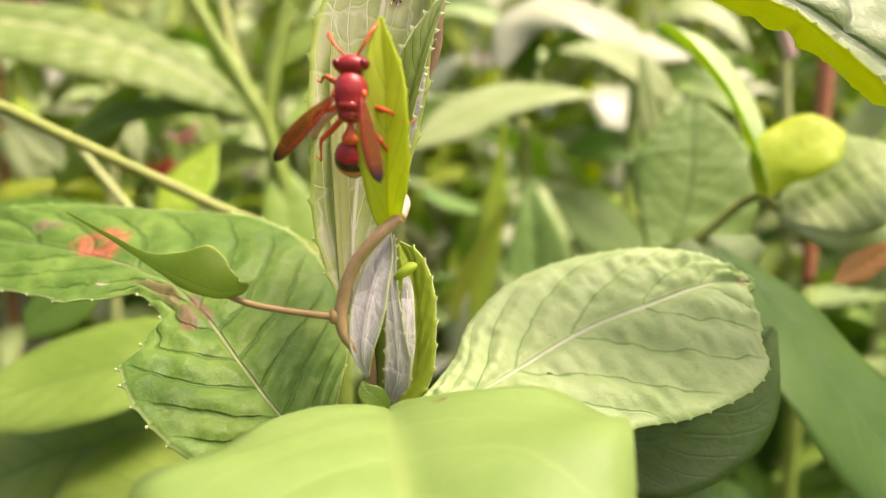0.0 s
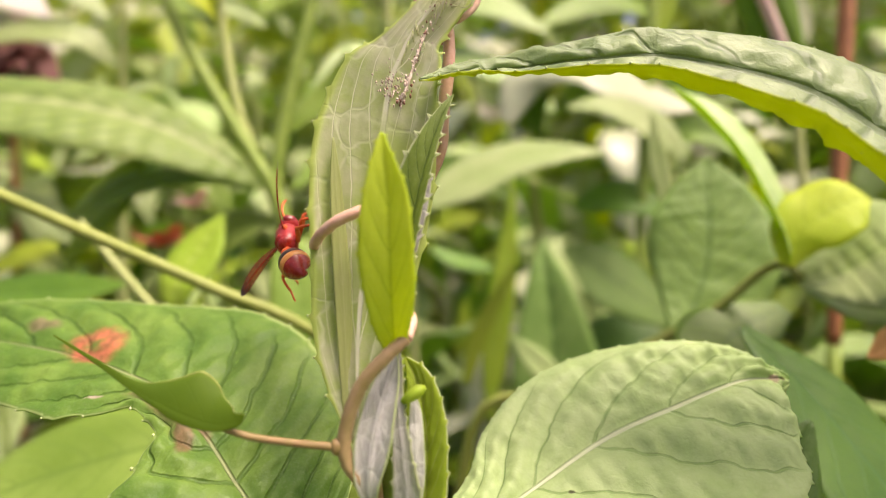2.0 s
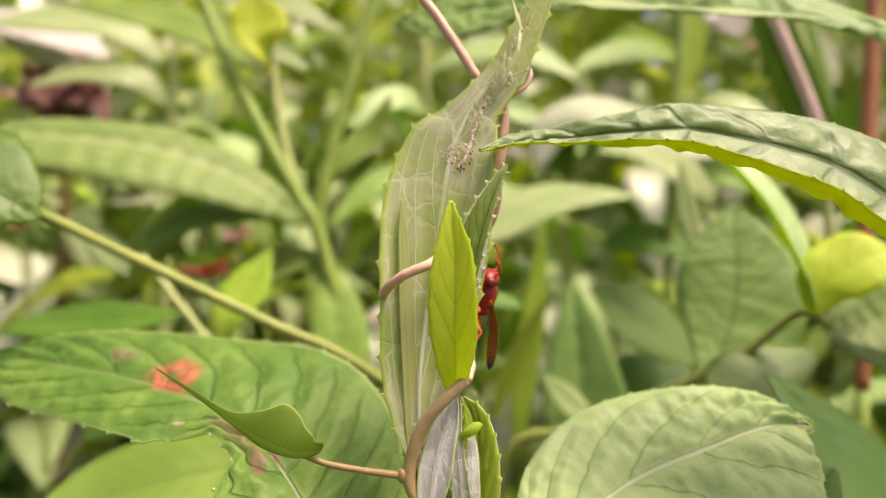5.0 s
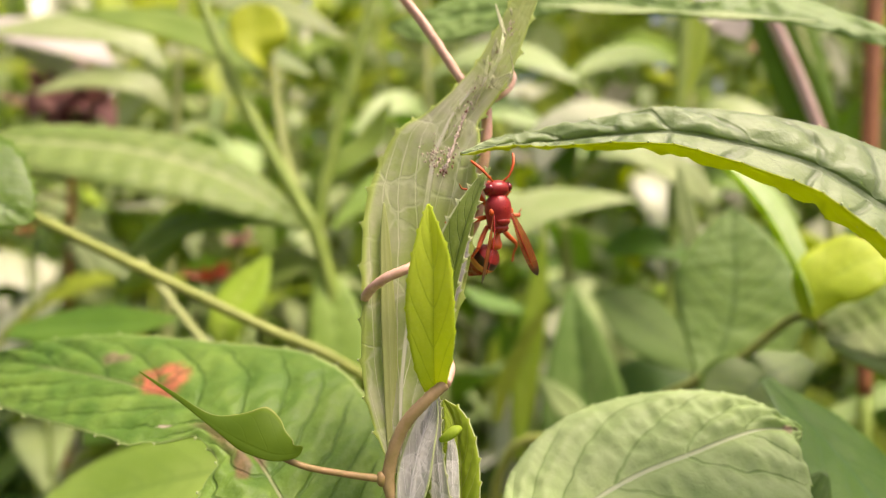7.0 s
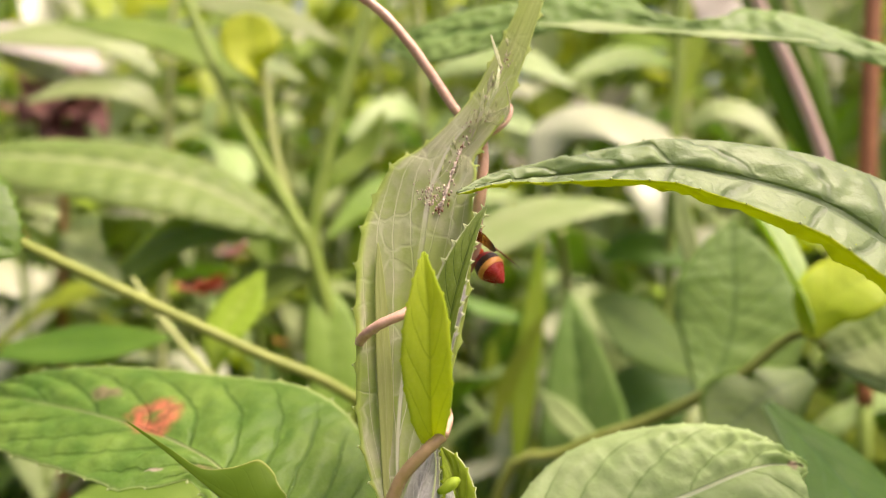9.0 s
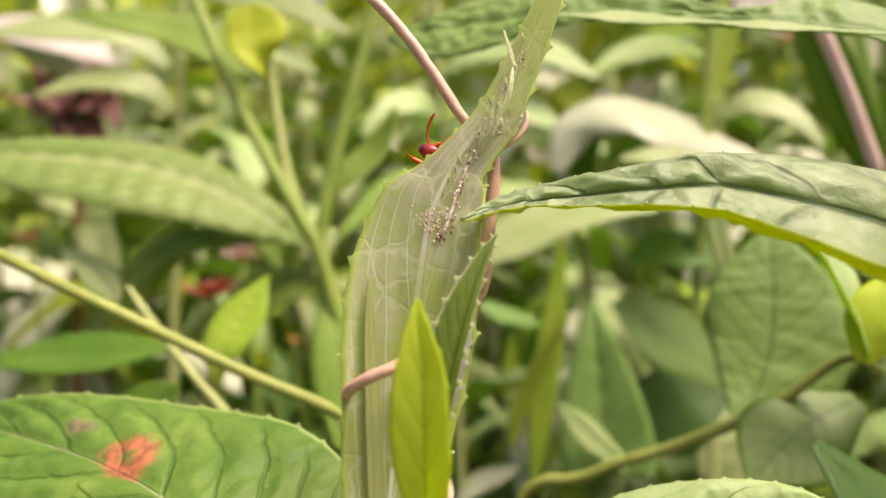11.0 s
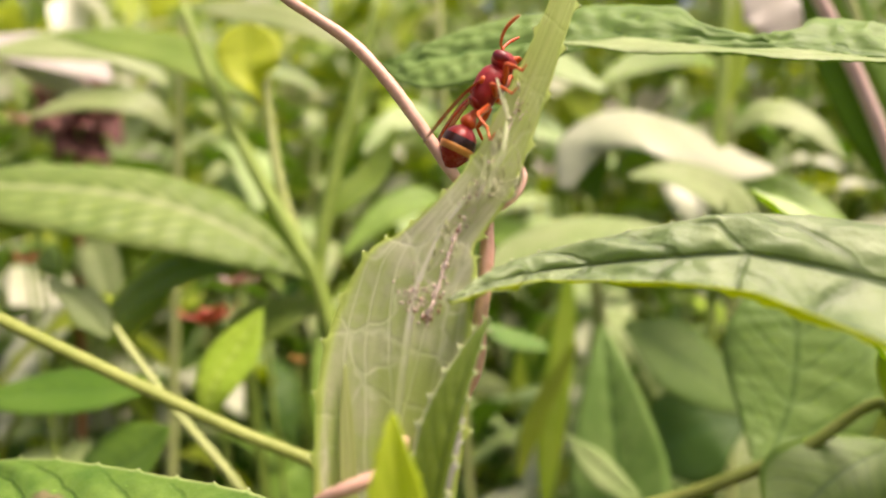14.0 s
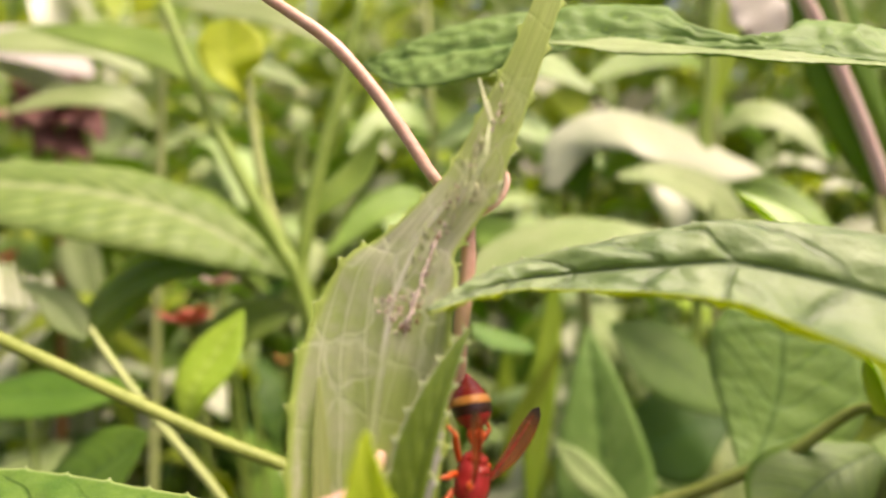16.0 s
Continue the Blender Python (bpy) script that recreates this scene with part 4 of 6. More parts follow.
# ---- weeds behind ----
fork_weed = thing("leafy_weed", (-0.0484, 0.2271, 0.0), "pale green forked weed with broad ribbed leaves", "weed", "weeds behind")
part("stem", tube_mesh("stem", [(-0.0484, 0.2271, -0.01, 0.004), (-0.0484, 0.2311, 0.1958, 0.0035), (-0.0484, 0.2271, 0.3917, 0.0025)], [STEM_GREEN], 10, 24), fork_weed)
part("stem", tube_mesh("stem", [(-0.04838, 0.22714, 0.39171, 0.00293), (-0.05122, 0.23291, 0.43274, 0.00295), (-0.05446, 0.23325, 0.47113, 0.00292), (-0.06458, 0.23406, 0.51278, 0.00288), (-0.07117, 0.23566, 0.52423, 0.00289), (-0.08989, 0.2401, 0.5558, 0.0025), (-0.10469, 0.24415, 0.58461, 0.00231), (-0.11758, 0.2484, 0.61485, 0.0019)], [STEM_GREEN], 9, 40), fork_weed)
part("stem", tube_mesh("stem", [(-0.06459, 0.23377, 0.51072, 0.00247), (-0.06287, 0.23608, 0.52716, 0.00248), (-0.05819, 0.23957, 0.55198, 0.00249), (-0.05114, 0.24338, 0.57913, 0.0023), (-0.04353, 0.24814, 0.613, 0.00168)], [STEM_GREEN], 9, 40), fork_weed)
part("stem", tube_mesh("stem", [(-0.06794, 0.23769, 0.51707, 0.0023), (-0.07485, 0.24152, 0.52993, 0.00232), (-0.08078, 0.24422, 0.54917, 0.00191), (-0.08656, 0.24877, 0.58152, 0.00192), (-0.08982, 0.25245, 0.60771, 0.00151)], [STEM_PALE], 9, 40), fork_weed)
part("leaf", leaf_mesh("leaf", [(-0.0683, 0.2304, 0.5152, 0.0015, 0.0015), (-0.0839, 0.2261, 0.5277, 0.0138, 0.0085), (-0.1058, 0.2235, 0.5385, 0.0205, 0.0125), (-0.1328, 0.2204, 0.5453, 0.023, 0.0135), (-0.1645, 0.2168, 0.5481, 0.0165, 0.011), (-0.1846, 0.2139, 0.5489, 0.001, 0.001)], [(0.17, -0.63, 0.76)], [TOP_RIBBED, UNDER], nu=4, nv=72, quilt=0.0013, veins=14, rake=3.2, wave=0.03), fork_weed)
part("leaf", leaf_mesh("leaf", [(-0.0665, 0.2323, 0.5148, 0.0016, 0.0016), (-0.0878, 0.2299, 0.5192, 0.0046, 0.0062), (-0.1096, 0.2246, 0.5174, 0.0076, 0.0076), (-0.1245, 0.2182, 0.5079, 0.0052, 0.0052), (-0.1308, 0.2114, 0.495, 0.0008, 0.0008)], [(0.13, -0.58, 0.81)], [TOP_FAR, UNDER], nu=4, nv=72, quilt=0.0006), fork_weed)
part("leaf", leaf_mesh("leaf", [(-0.0868, 0.2478, 0.5772, 0.0018, 0.0018), (-0.0889, 0.2415, 0.5873, 0.0091, 0.0091), (-0.0899, 0.2427, 0.596, 0.0115, 0.0115), (-0.0907, 0.2437, 0.6031, 0.0074, 0.0074), (-0.091, 0.2441, 0.606, 0.0012, 0.0012)], [(0.1, -0.58, 0.8)], [YELLOW, UNDER_LIME], nu=4, nv=72, quilt=0.0003, left=(3, 5), right=(3, 5), seed=2), fork_weed)
part("leaf", leaf_mesh("leaf", [(-0.0867, 0.2481, 0.5766, 0.0015, 0.0015), (-0.0985, 0.2544, 0.5855, 0.0082, 0.0082), (-0.126, 0.2668, 0.602, 0.0128, 0.0128), (-0.1638, 0.2787, 0.6145, 0.0122, 0.0122), (-0.2015, 0.2898, 0.6222, 0.0017, 0.0017)], [(0.15, -0.62, 0.77)], [TOP_FAR, UNDER], nu=4, nv=72, quilt=0.0006), fork_weed)
part("leaf", leaf_mesh("leaf", [(-0.0653, 0.2367, 0.5317, 0.0014, 0.0014), (-0.0578, 0.2431, 0.5411, 0.0085, 0.0085), (-0.0475, 0.2495, 0.5509, 0.0079, 0.0079), (-0.0385, 0.2518, 0.5673, 0.0012, 0.0012)], [(-0.17, -0.63, 0.76)], [TOP_FAR, UNDER], nu=4, nv=72, quilt=0.0006), fork_weed)
part("leaf", leaf_mesh("leaf", [(-0.0646, 0.2374, 0.5008, 0.0014, 0.0014), (-0.0574, 0.2303, 0.4861, 0.0088, 0.0088), (-0.0535, 0.2225, 0.4662, 0.0105, 0.0105), (-0.0539, 0.2148, 0.4475, 0.0008, 0.0008)], [(0.16, -0.89, 0.42)], [TOP_FAR, UNDER], nu=4, nv=72, quilt=0.0006), fork_weed)
part("leaf", leaf_mesh("leaf", [(-0.0647, 0.2377, 0.503, 0.0016, 0.0016), (-0.0783, 0.2344, 0.501, 0.0078, 0.0078), (-0.0907, 0.2315, 0.4946, 0.0085, 0.0085), (-0.1053, 0.2239, 0.4761, 0.0009, 0.0009)], [(0.15, -0.78, 0.61)], [TOP_FAR, UNDER], nu=4, nv=72, quilt=0.0006), fork_weed)
slant_weed = thing("leafy_weed", (-0.0249, 0.1479, 0.0), "weed with a slanting green stem", "weed", "weeds behind")
part("stem", tube_mesh("stem", [(-0.0249, 0.1479, -0.01, 0.004), (-0.0249, 0.1519, 0.2372, 0.0035), (-0.0249, 0.1479, 0.4744, 0.0025)], [STEM_GREEN], 10, 24), slant_weed)
part("stem", tube_mesh("stem", [(-0.02493, 0.14788, 0.47445, 0.00149), (-0.03785, 0.14508, 0.48326, 0.00135), (-0.05069, 0.14289, 0.48924, 0.00134), (-0.06562, 0.14093, 0.49681, 0.00133), (-0.08104, 0.13997, 0.50437, 0.00133), (-0.09402, 0.13886, 0.51085, 0.00133), (-0.11703, 0.13844, 0.5222, 0.00123), (-0.1433, 0.13837, 0.53609, 0.00091)], [STEM_OLIVE], 9, 40), slant_weed)
part("stem", tube_mesh("stem", [(-0.06356, 0.17582, 0.45768, 0.00115), (-0.07287, 0.17735, 0.46855, 0.00116), (-0.08717, 0.17941, 0.4832, 0.00118), (-0.10124, 0.18174, 0.49982, 0.00105), (-0.10689, 0.18455, 0.50541, 0.00061)], [STEM_PALE], 9, 40), slant_weed)
part("leaf", leaf_mesh("leaf", [(-0.088, 0.1982, 0.4732, 0.001, 0.001), (-0.0867, 0.1998, 0.4844, 0.0071, 0.0071), (-0.0816, 0.2063, 0.4948, 0.0084, 0.0084), (-0.0761, 0.2129, 0.5058, 0.0008, 0.0008)], [(-0.22, -0.94, 0.25)], [TOP_LIME, UNDER], nu=4, nv=72, quilt=0.0006), slant_weed)
part("leaf", leaf_mesh("leaf", [(-0.1033, 0.2, 0.4846, 0.0011, 0.0011), (-0.1207, 0.2, 0.4831, 0.0076, 0.0076), (-0.1394, 0.2, 0.4827, 0.0092, 0.0092), (-0.1625, 0.2, 0.4802, 0.0038, 0.0038)], [(0.1, -0.55, 0.8)], [TOP, UNDER], nu=5, nv=60, quilt=0.0006), slant_weed)
part("leaf", leaf_mesh("leaf", [(-0.0952, 0.19, 0.4748, 0.001, 0.001), (-0.1032, 0.19, 0.4686, 0.0096, 0.0096), (-0.1158, 0.19, 0.4601, 0.0154, 0.0154), (-0.1305, 0.19, 0.4488, 0.006, 0.006)], [(0.2, -0.6, 0.8)], [TOP, UNDER], nu=5, nv=60, quilt=0.0006), slant_weed)
part("leaf", leaf_mesh("leaf", [(-0.1466, 0.21, 0.5158, 0.001, 0.001), (-0.1361, 0.21, 0.5098, 0.005, 0.005), (-0.1305, 0.21, 0.5032, 0.0054, 0.0054), (-0.1265, 0.21, 0.497, 0.0004, 0.0004)], [(0.2, -0.6, 0.8)], [TOP_PALE, UNDER], nu=5, nv=60, quilt=0.0006), slant_weed)
part("leaf", leaf_mesh("leaf", [(-0.1087, 0.23, 0.5274, 0.0025, 0.0025), (-0.1218, 0.23, 0.5137, 0.0102, 0.0102), (-0.1358, 0.23, 0.4994, 0.0087, 0.0087), (-0.1413, 0.23, 0.4903, 0.0006, 0.0006)], [(0.2, -0.7, 0.7)], [TOP_LIME, UNDER], nu=5, nv=60, quilt=0.0006), slant_weed)
middle_weed = thing("leafy_weed", (0.0583, 0.3251, 0.0), "pale green weed with a three-cornered leaf", "weed", "weeds behind")
part("stem", tube_mesh("stem", [(0.0583, 0.3251, -0.01, 0.004), (0.0583, 0.3291, 0.1850, 0.0035), (0.0583, 0.3251, 0.37, 0.0025)], [STEM_GREEN], 10, 24), middle_weed)
part("stem", tube_mesh("stem", [(0.05829, 0.32508, 0.37004, 0.00238), (0.05592, 0.33652, 0.41557, 0.00244), (0.04504, 0.33172, 0.48917, 0.00236), (0.03886, 0.30541, 0.51753, 0.00188)], [STEM_PALE], 9, 40), middle_weed)
part("leaf", leaf_mesh("leaf", [(-0.0142, 0.2633, 0.505, 0.0021, 0.0021), (0.0034, 0.2647, 0.5155, 0.0143, 0.0136), (0.0245, 0.266, 0.5244, 0.0158, 0.0121), (0.0455, 0.2664, 0.5275, 0.0093, 0.0077), (0.0635, 0.2664, 0.5271, 0.0012, 0.0012)], [(0.02, -0.53, 0.85)], [TOP_PALE, UNDER], nu=4, nv=72, quilt=0.0006), middle_weed)
part("leaf", leaf_mesh("leaf", [(-0.01, 0.301, 0.4864, 0.0023, 0.0023), (0.0006, 0.3003, 0.4809, 0.0067, 0.0067), (0.0139, 0.2998, 0.4775, 0.0049, 0.0049), (0.0192, 0.2995, 0.4753, 0.0009, 0.0009)], [(0.02, -0.45, 0.89)], [TOP, UNDER], nu=4, nv=72, quilt=0.0006), middle_weed)
part("leaf", leaf_mesh("leaf", [(0.0531, 0.3109, 0.4846, 0.0023, 0.0023), (0.0721, 0.3093, 0.4733, 0.0204, 0.0204), (0.0908, 0.3073, 0.4594, 0.0163, 0.0163), (0.1067, 0.3054, 0.4456, 0.0014, 0.0014)], [(0.12, -0.64, 0.76)], [TOP_GREY, UNDER], nu=4, nv=72, quilt=0.0006), middle_weed)
part("leaf", leaf_mesh("leaf", [(0.0631, 0.3337, 0.5035, 0.0024, 0.0024), (0.0838, 0.3345, 0.509, 0.0141, 0.0141), (0.1013, 0.334, 0.5057, 0.0122, 0.0122), (0.1156, 0.3324, 0.4937, 0.0015, 0.0015)], [(0.12, -0.64, 0.76)], [TOP, UNDER], nu=4, nv=72, quilt=0.0006), middle_weed)
part("leaf", leaf_mesh("leaf", [(0.0151, 0.2899, 0.4075, 0.0016, 0.0016), (0.0184, 0.2943, 0.4386, 0.0058, 0.0058), (0.0246, 0.2998, 0.4779, 0.0054, 0.0054), (0.0295, 0.3054, 0.5177, 0.0008, 0.0008)], [(0.11, -0.95, 0.28)], [TOP_LIME, UNDER], nu=4, nv=72, quilt=0.0006), middle_weed)
part("leaf", leaf_mesh("leaf", [(0.0045, 0.2727, 0.4288, 0.0015, 0.0015), (0.0098, 0.2755, 0.4482, 0.004, 0.004), (0.0201, 0.2782, 0.4676, 0.003, 0.003), (0.0291, 0.2802, 0.4822, 0.0007, 0.0007)], [(0.11, -0.95, 0.28)], [TOP_LIME, UNDER], nu=4, nv=72, quilt=0.0006), middle_weed)
part("leaf", leaf_mesh("leaf", [(0.0391, 0.24, 0.4311, 0.0165, 0.0165), (0.0392, 0.2444, 0.4442, 0.0171, 0.0171), (0.0382, 0.2488, 0.4609, 0.0131, 0.0131), (0.0371, 0.2532, 0.4761, 0.0078, 0.0078), (0.0364, 0.2576, 0.4856, 0.0037, 0.0037), (0.0363, 0.262, 0.4938, 0.0002, 0.0002)], [(-0.25, -0.9, 0.3)], [TOP_SOFT, UNDER], nu=5, nv=60, quilt=0.0008, veins=8, left=(10, 0), right=(10, 0)), middle_weed, "grey-green upright leaf")
part("leaf", leaf_mesh("leaf", [(0.0481, 0.238, 0.4323, 0.0018, 0.0018), (0.0314, 0.238, 0.4466, 0.0052, 0.0052), (0.0207, 0.238, 0.4586, 0.0002, 0.0002)], [(-0.2, -0.7, 0.6)], [TOP_PALE, UNDER], nu=5, nv=60, quilt=0.0005), middle_weed)
# The deep shade here is partly in the leaf's dark colour.
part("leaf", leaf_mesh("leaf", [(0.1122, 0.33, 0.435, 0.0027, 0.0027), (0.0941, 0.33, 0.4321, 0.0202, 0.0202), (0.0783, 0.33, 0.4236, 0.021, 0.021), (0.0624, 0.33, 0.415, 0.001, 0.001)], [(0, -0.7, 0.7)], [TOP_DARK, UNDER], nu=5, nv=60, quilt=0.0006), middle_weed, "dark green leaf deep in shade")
right_weed = thing("leafy_weed", (0.0537, 0.1831, 0.0), "green weed with a yellow-green young top leaf", "weed", "weeds behind")
part("stem", tube_mesh("stem", [(0.0537, 0.1831, -0.01, 0.004), (0.0537, 0.1871, 0.2187, 0.0035), (0.0537, 0.1831, 0.4374, 0.0025)], [STEM_GREEN], 10, 24), right_weed)
part("stem", tube_mesh("stem", [(-0.005, 0.2, -0.01, 0.003), (-0.005, 0.2, 0.3, 0.0025), (0.003, 0.197, 0.43, 0.0018), (0.02484, 0.19, 0.45088, 0.00152), (0.04543, 0.185, 0.46093, 0.00164), (0.05881, 0.18, 0.46892, 0.00161), (0.07093, 0.175, 0.47761, 0.00142), (0.08063, 0.17, 0.48824, 0.00124), (0.0838, 0.164, 0.4908, 0.0011), (0.0852, 0.1596, 0.488, 0.0012)], [STEM_OLIVE], 9, 40), right_weed)
part("leaf", leaf_mesh("leaf", [(0.0822, 0.1583, 0.4913, 0.0016, 0.0016), (0.0786, 0.16, 0.503, 0.0058, 0.005), (0.0735, 0.166, 0.5173, 0.0069, 0.0073), (0.0664, 0.1738, 0.5298, 0.0067, 0.0076), (0.0607, 0.181, 0.5378, 0.0012, 0.0012)], [(0.56, -0.59, 0.58)], [TOP_PALE, UNDER_LIME], nu=4, nv=72, quilt=0.0006, left=(25, 0), right=(25, 0)), right_weed)
part("leaf", leaf_mesh("leaf", [(0.0801, 0.157, 0.4912, 0.0016, 0.0016), (0.0832, 0.157, 0.4991, 0.0071, 0.0071), (0.0893, 0.157, 0.5038, 0.0087, 0.0087), (0.0952, 0.157, 0.5065, 0.0067, 0.0067), (0.0995, 0.157, 0.5068, 0.0007, 0.0007)], [(0, -0.75, 0.65)], [YELLOW, UNDER_LIME], nu=5, nv=60, quilt=0.00015, left=(4, -6), right=(8, -4), wave=0.05, seed=2), right_weed)
part("leaf", leaf_mesh("leaf", [(0.0851, 0.1596, 0.4862, 0.0026, 0.0026), (0.0939, 0.1562, 0.4906, 0.0162, 0.0162), (0.1022, 0.1511, 0.4975, 0.0195, 0.0195), (0.1138, 0.1464, 0.5001, 0.0013, 0.0013)], [(-0.08, -0.45, 0.89)], [TOP_PALE, UNDER], nu=4, nv=72, quilt=0.0009), right_weed)
part("leaf", leaf_mesh("leaf", [(0.0876, 0.1614, 0.4845, 0.002, 0.002), (0.0974, 0.1592, 0.4833, 0.0107, 0.0107), (0.1085, 0.1556, 0.4863, 0.0128, 0.0128), (0.1211, 0.1512, 0.484, 0.0011, 0.0011)], [(-0.08, -0.45, 0.89)], [TOP_PALE, UNDER], nu=4, nv=72, quilt=0.0002), right_weed)
part("leaf", leaf_mesh("leaf", [(0.0745, 0.2219, 0.4982, 0.0012, 0.0012), (0.0734, 0.2236, 0.5099, 0.0031, 0.0031), (0.0714, 0.2252, 0.5216, 0.0036, 0.0036), (0.07, 0.2274, 0.5374, 0.0006, 0.0006)], [(0.11, -0.95, 0.28)], [TOP_PALE, UNDER], nu=4, nv=72, quilt=0.0006), right_weed)
part("leaf", leaf_mesh("leaf", [(0.0625, 0.182, 0.4682, 0.001, 0.001), (0.0684, 0.1868, 0.4741, 0.0084, 0.0135), (0.0745, 0.1916, 0.4858, 0.0159, 0.0193), (0.0777, 0.1964, 0.4996, 0.0173, 0.0191), (0.079, 0.2012, 0.5111, 0.0108, 0.0112), (0.0803, 0.206, 0.5208, 0.0006, 0.0006)], [(-0.15, -0.85, 0.5)], [TOP_RIB, UNDER], nu=5, nv=60, quilt=0.0005, lump=0.0007, veins=8, wave=0.04), right_weed, "broad green leaf with raised ribs")
part("leaf", leaf_mesh("leaf", [(0.0894, 0.175, 0.4779, 0.0026, 0.0026), (0.0771, 0.17, 0.4744, 0.0096, 0.0096), (0.0665, 0.165, 0.4686, 0.0114, 0.0114), (0.0574, 0.16, 0.462, 0.0007, 0.0007)], [(0.1, -0.6, 0.8)], [TOP, UNDER], nu=5, nv=60, quilt=0.0002), right_weed)
red_weed = thing("leafy_weed", (0.1397, 0.2357, 0.0), "tall weed with reddish stems", "weed", "weeds behind")
part("stem", tube_mesh("stem", [(0.1397, 0.2357, -0.01, 0.004), (0.1397, 0.2397, 0.2263, 0.0035), (0.1397, 0.2357, 0.4526, 0.0025)], [STEM_GREEN], 10, 24), red_weed)
part("stem", tube_mesh("stem", [(0.13969, 0.2357, 0.45259, 0.0025), (0.14533, 0.2445, 0.51522, 0.00301), (0.15239, 0.25386, 0.58184, 0.0031), (0.16101, 0.26383, 0.65278, 0.00275)], [STEM_RED], 9, 40), red_weed)
part("stem", tube_mesh("stem", [(0.14872, 0.27149, 0.49172, 0.00192), (0.14662, 0.28184, 0.56534, 0.00223), (0.14138, 0.28619, 0.59632, 0.00226), (0.13167, 0.29221, 0.63918, 0.00231)], [STEM_PALE], 9, 40), red_weed)
part("stem", tube_mesh("stem", [(0.0944, 0.32737, 0.45821, 0.00235), (0.10221, 0.3399, 0.54735, 0.00303), (0.10974, 0.3505, 0.62277, 0.00311), (0.11413, 0.36024, 0.69211, 0.00286)], [STEM_GREEN], 9, 40), red_weed)
part("leaf", leaf_mesh("leaf", [(0.152, 0.2783, 0.5402, 0.0015, 0.0015), (0.1471, 0.2829, 0.573, 0.0055, 0.0055), (0.1396, 0.2877, 0.6069, 0.0071, 0.0071), (0.132, 0.293, 0.6446, 0.0013, 0.0013)], [(-0.03, -0.99, 0.12)], [TOP, PETAL_PINK], nu=4, nv=72, quilt=0.0006), red_weed)
part("leaf", leaf_mesh("leaf", [(0.1049, 0.3443, 0.5783, 0.0019, 0.0019), (0.112, 0.3478, 0.6035, 0.0068, 0.0068), (0.1173, 0.3505, 0.6226, 0.0056, 0.0056), (0.1236, 0.356, 0.6616, 0.0009, 0.0009)], [(-0.03, -0.99, 0.12)], [TOP_LIME, UNDER], nu=4, nv=72, quilt=0.0006), red_weed)
part("leaf", leaf_mesh("leaf", [(0.1043, 0.142, 0.4812, 0.0016, 0.0016), (0.0963, 0.142, 0.4762, 0.0035, 0.0035), (0.0933, 0.142, 0.4741, 0.0025, 0.0025), (0.0903, 0.142, 0.4723, 0.0003, 0.0003)], [(-0.03, -0.95, 0.31)], [ORANGE, ORANGE], nu=4, nv=72, quilt=0.0006), red_weed)
# The sheen on this green leaf is painted as whitish colour.
part("leaf", leaf_mesh("leaf", [(0.0279, 0.33, 0.5472, 0.0036, 0.0036), (0.0392, 0.332, 0.5714, 0.0156, 0.0156), (0.0596, 0.334, 0.5799, 0.03, 0.03), (0.0837, 0.336, 0.5738, 0.0348, 0.0348), (0.1078, 0.338, 0.5629, 0.0263, 0.0263), (0.1305, 0.34, 0.5537, 0.0021, 0.0021)], [(0.1, -0.5, 0.85)], [LEAF_SHEEN_TINT, UNDER], nu=5, nv=60, quilt=0.0008, left=(0, -25), right=(0, -10)), red_weed, "broad leaf with a whitish sheen in its colour")
part("leaf", leaf_mesh("leaf", [(0.0478, 0.345, 0.5813, 0.0027, 0.0027), (0.0406, 0.345, 0.5632, 0.0132, 0.0132), (0.0473, 0.345, 0.5403, 0.0009, 0.0009)], [(-0.4, -0.8, 0.3)], [TOP, UNDER], nu=5, nv=60, quilt=0.0006), red_weed)
part("leaf", leaf_mesh("leaf", [(0.0543, 0.3, 0.5504, 0.0019, 0.0019), (0.0743, 0.3, 0.5507, 0.0103, 0.0103), (0.0951, 0.3, 0.5405, 0.0136, 0.0136), (0.1092, 0.3, 0.5249, 0.001, 0.001)], [(0, -0.6, 0.8)], [TOP_PALE, UNDER], nu=5, nv=60, quilt=0.0008, teeth=14, tooth=0.001), red_weed)
# Drooping white petal, built with the leaf shape.
part("leaf", leaf_mesh("leaf", [(0.1023, 0.3, 0.6292, 0.0058, 0.0058), (0.1101, 0.3, 0.6206, 0.0122, 0.0122), (0.1168, 0.3, 0.6121, 0.011, 0.011), (0.1213, 0.3, 0.6026, 0.0007, 0.0007)], [(0, -0.9, 0.4)], [PETAL_WHITE, PETAL_PINK], nu=5, nv=60, wave=0.1), red_weed, "white drooping petal")
part("leaf", leaf_mesh("leaf", [(0.1351, 0.25, 0.5407, 0.0048, 0.0048), (0.1243, 0.25, 0.5638, 0.008, 0.008), (0.1135, 0.25, 0.589, 0.0071, 0.0071), (0.1063, 0.25, 0.6101, 0.0047, 0.0047)], [(-0.5, -0.8, 0.3)], [TOP, UNDER], nu=5, nv=60, quilt=0.0005), red_weed)
part("stem", tube_mesh("stem", [(0.13339, 0.247, 0.53867, 0.00235), (0.12414, 0.247, 0.56429, 0.00232), (0.11419, 0.247, 0.58809, 0.00232), (0.10225, 0.247, 0.61299, 0.0021)], [STEM_PINK], 9, 40), red_weed, "pink stem")
pale_weed = thing("leafy_weed", (-0.1871, 0.3443, 0.0), "pale green weed with long hanging leaves", "weed", "weeds behind")
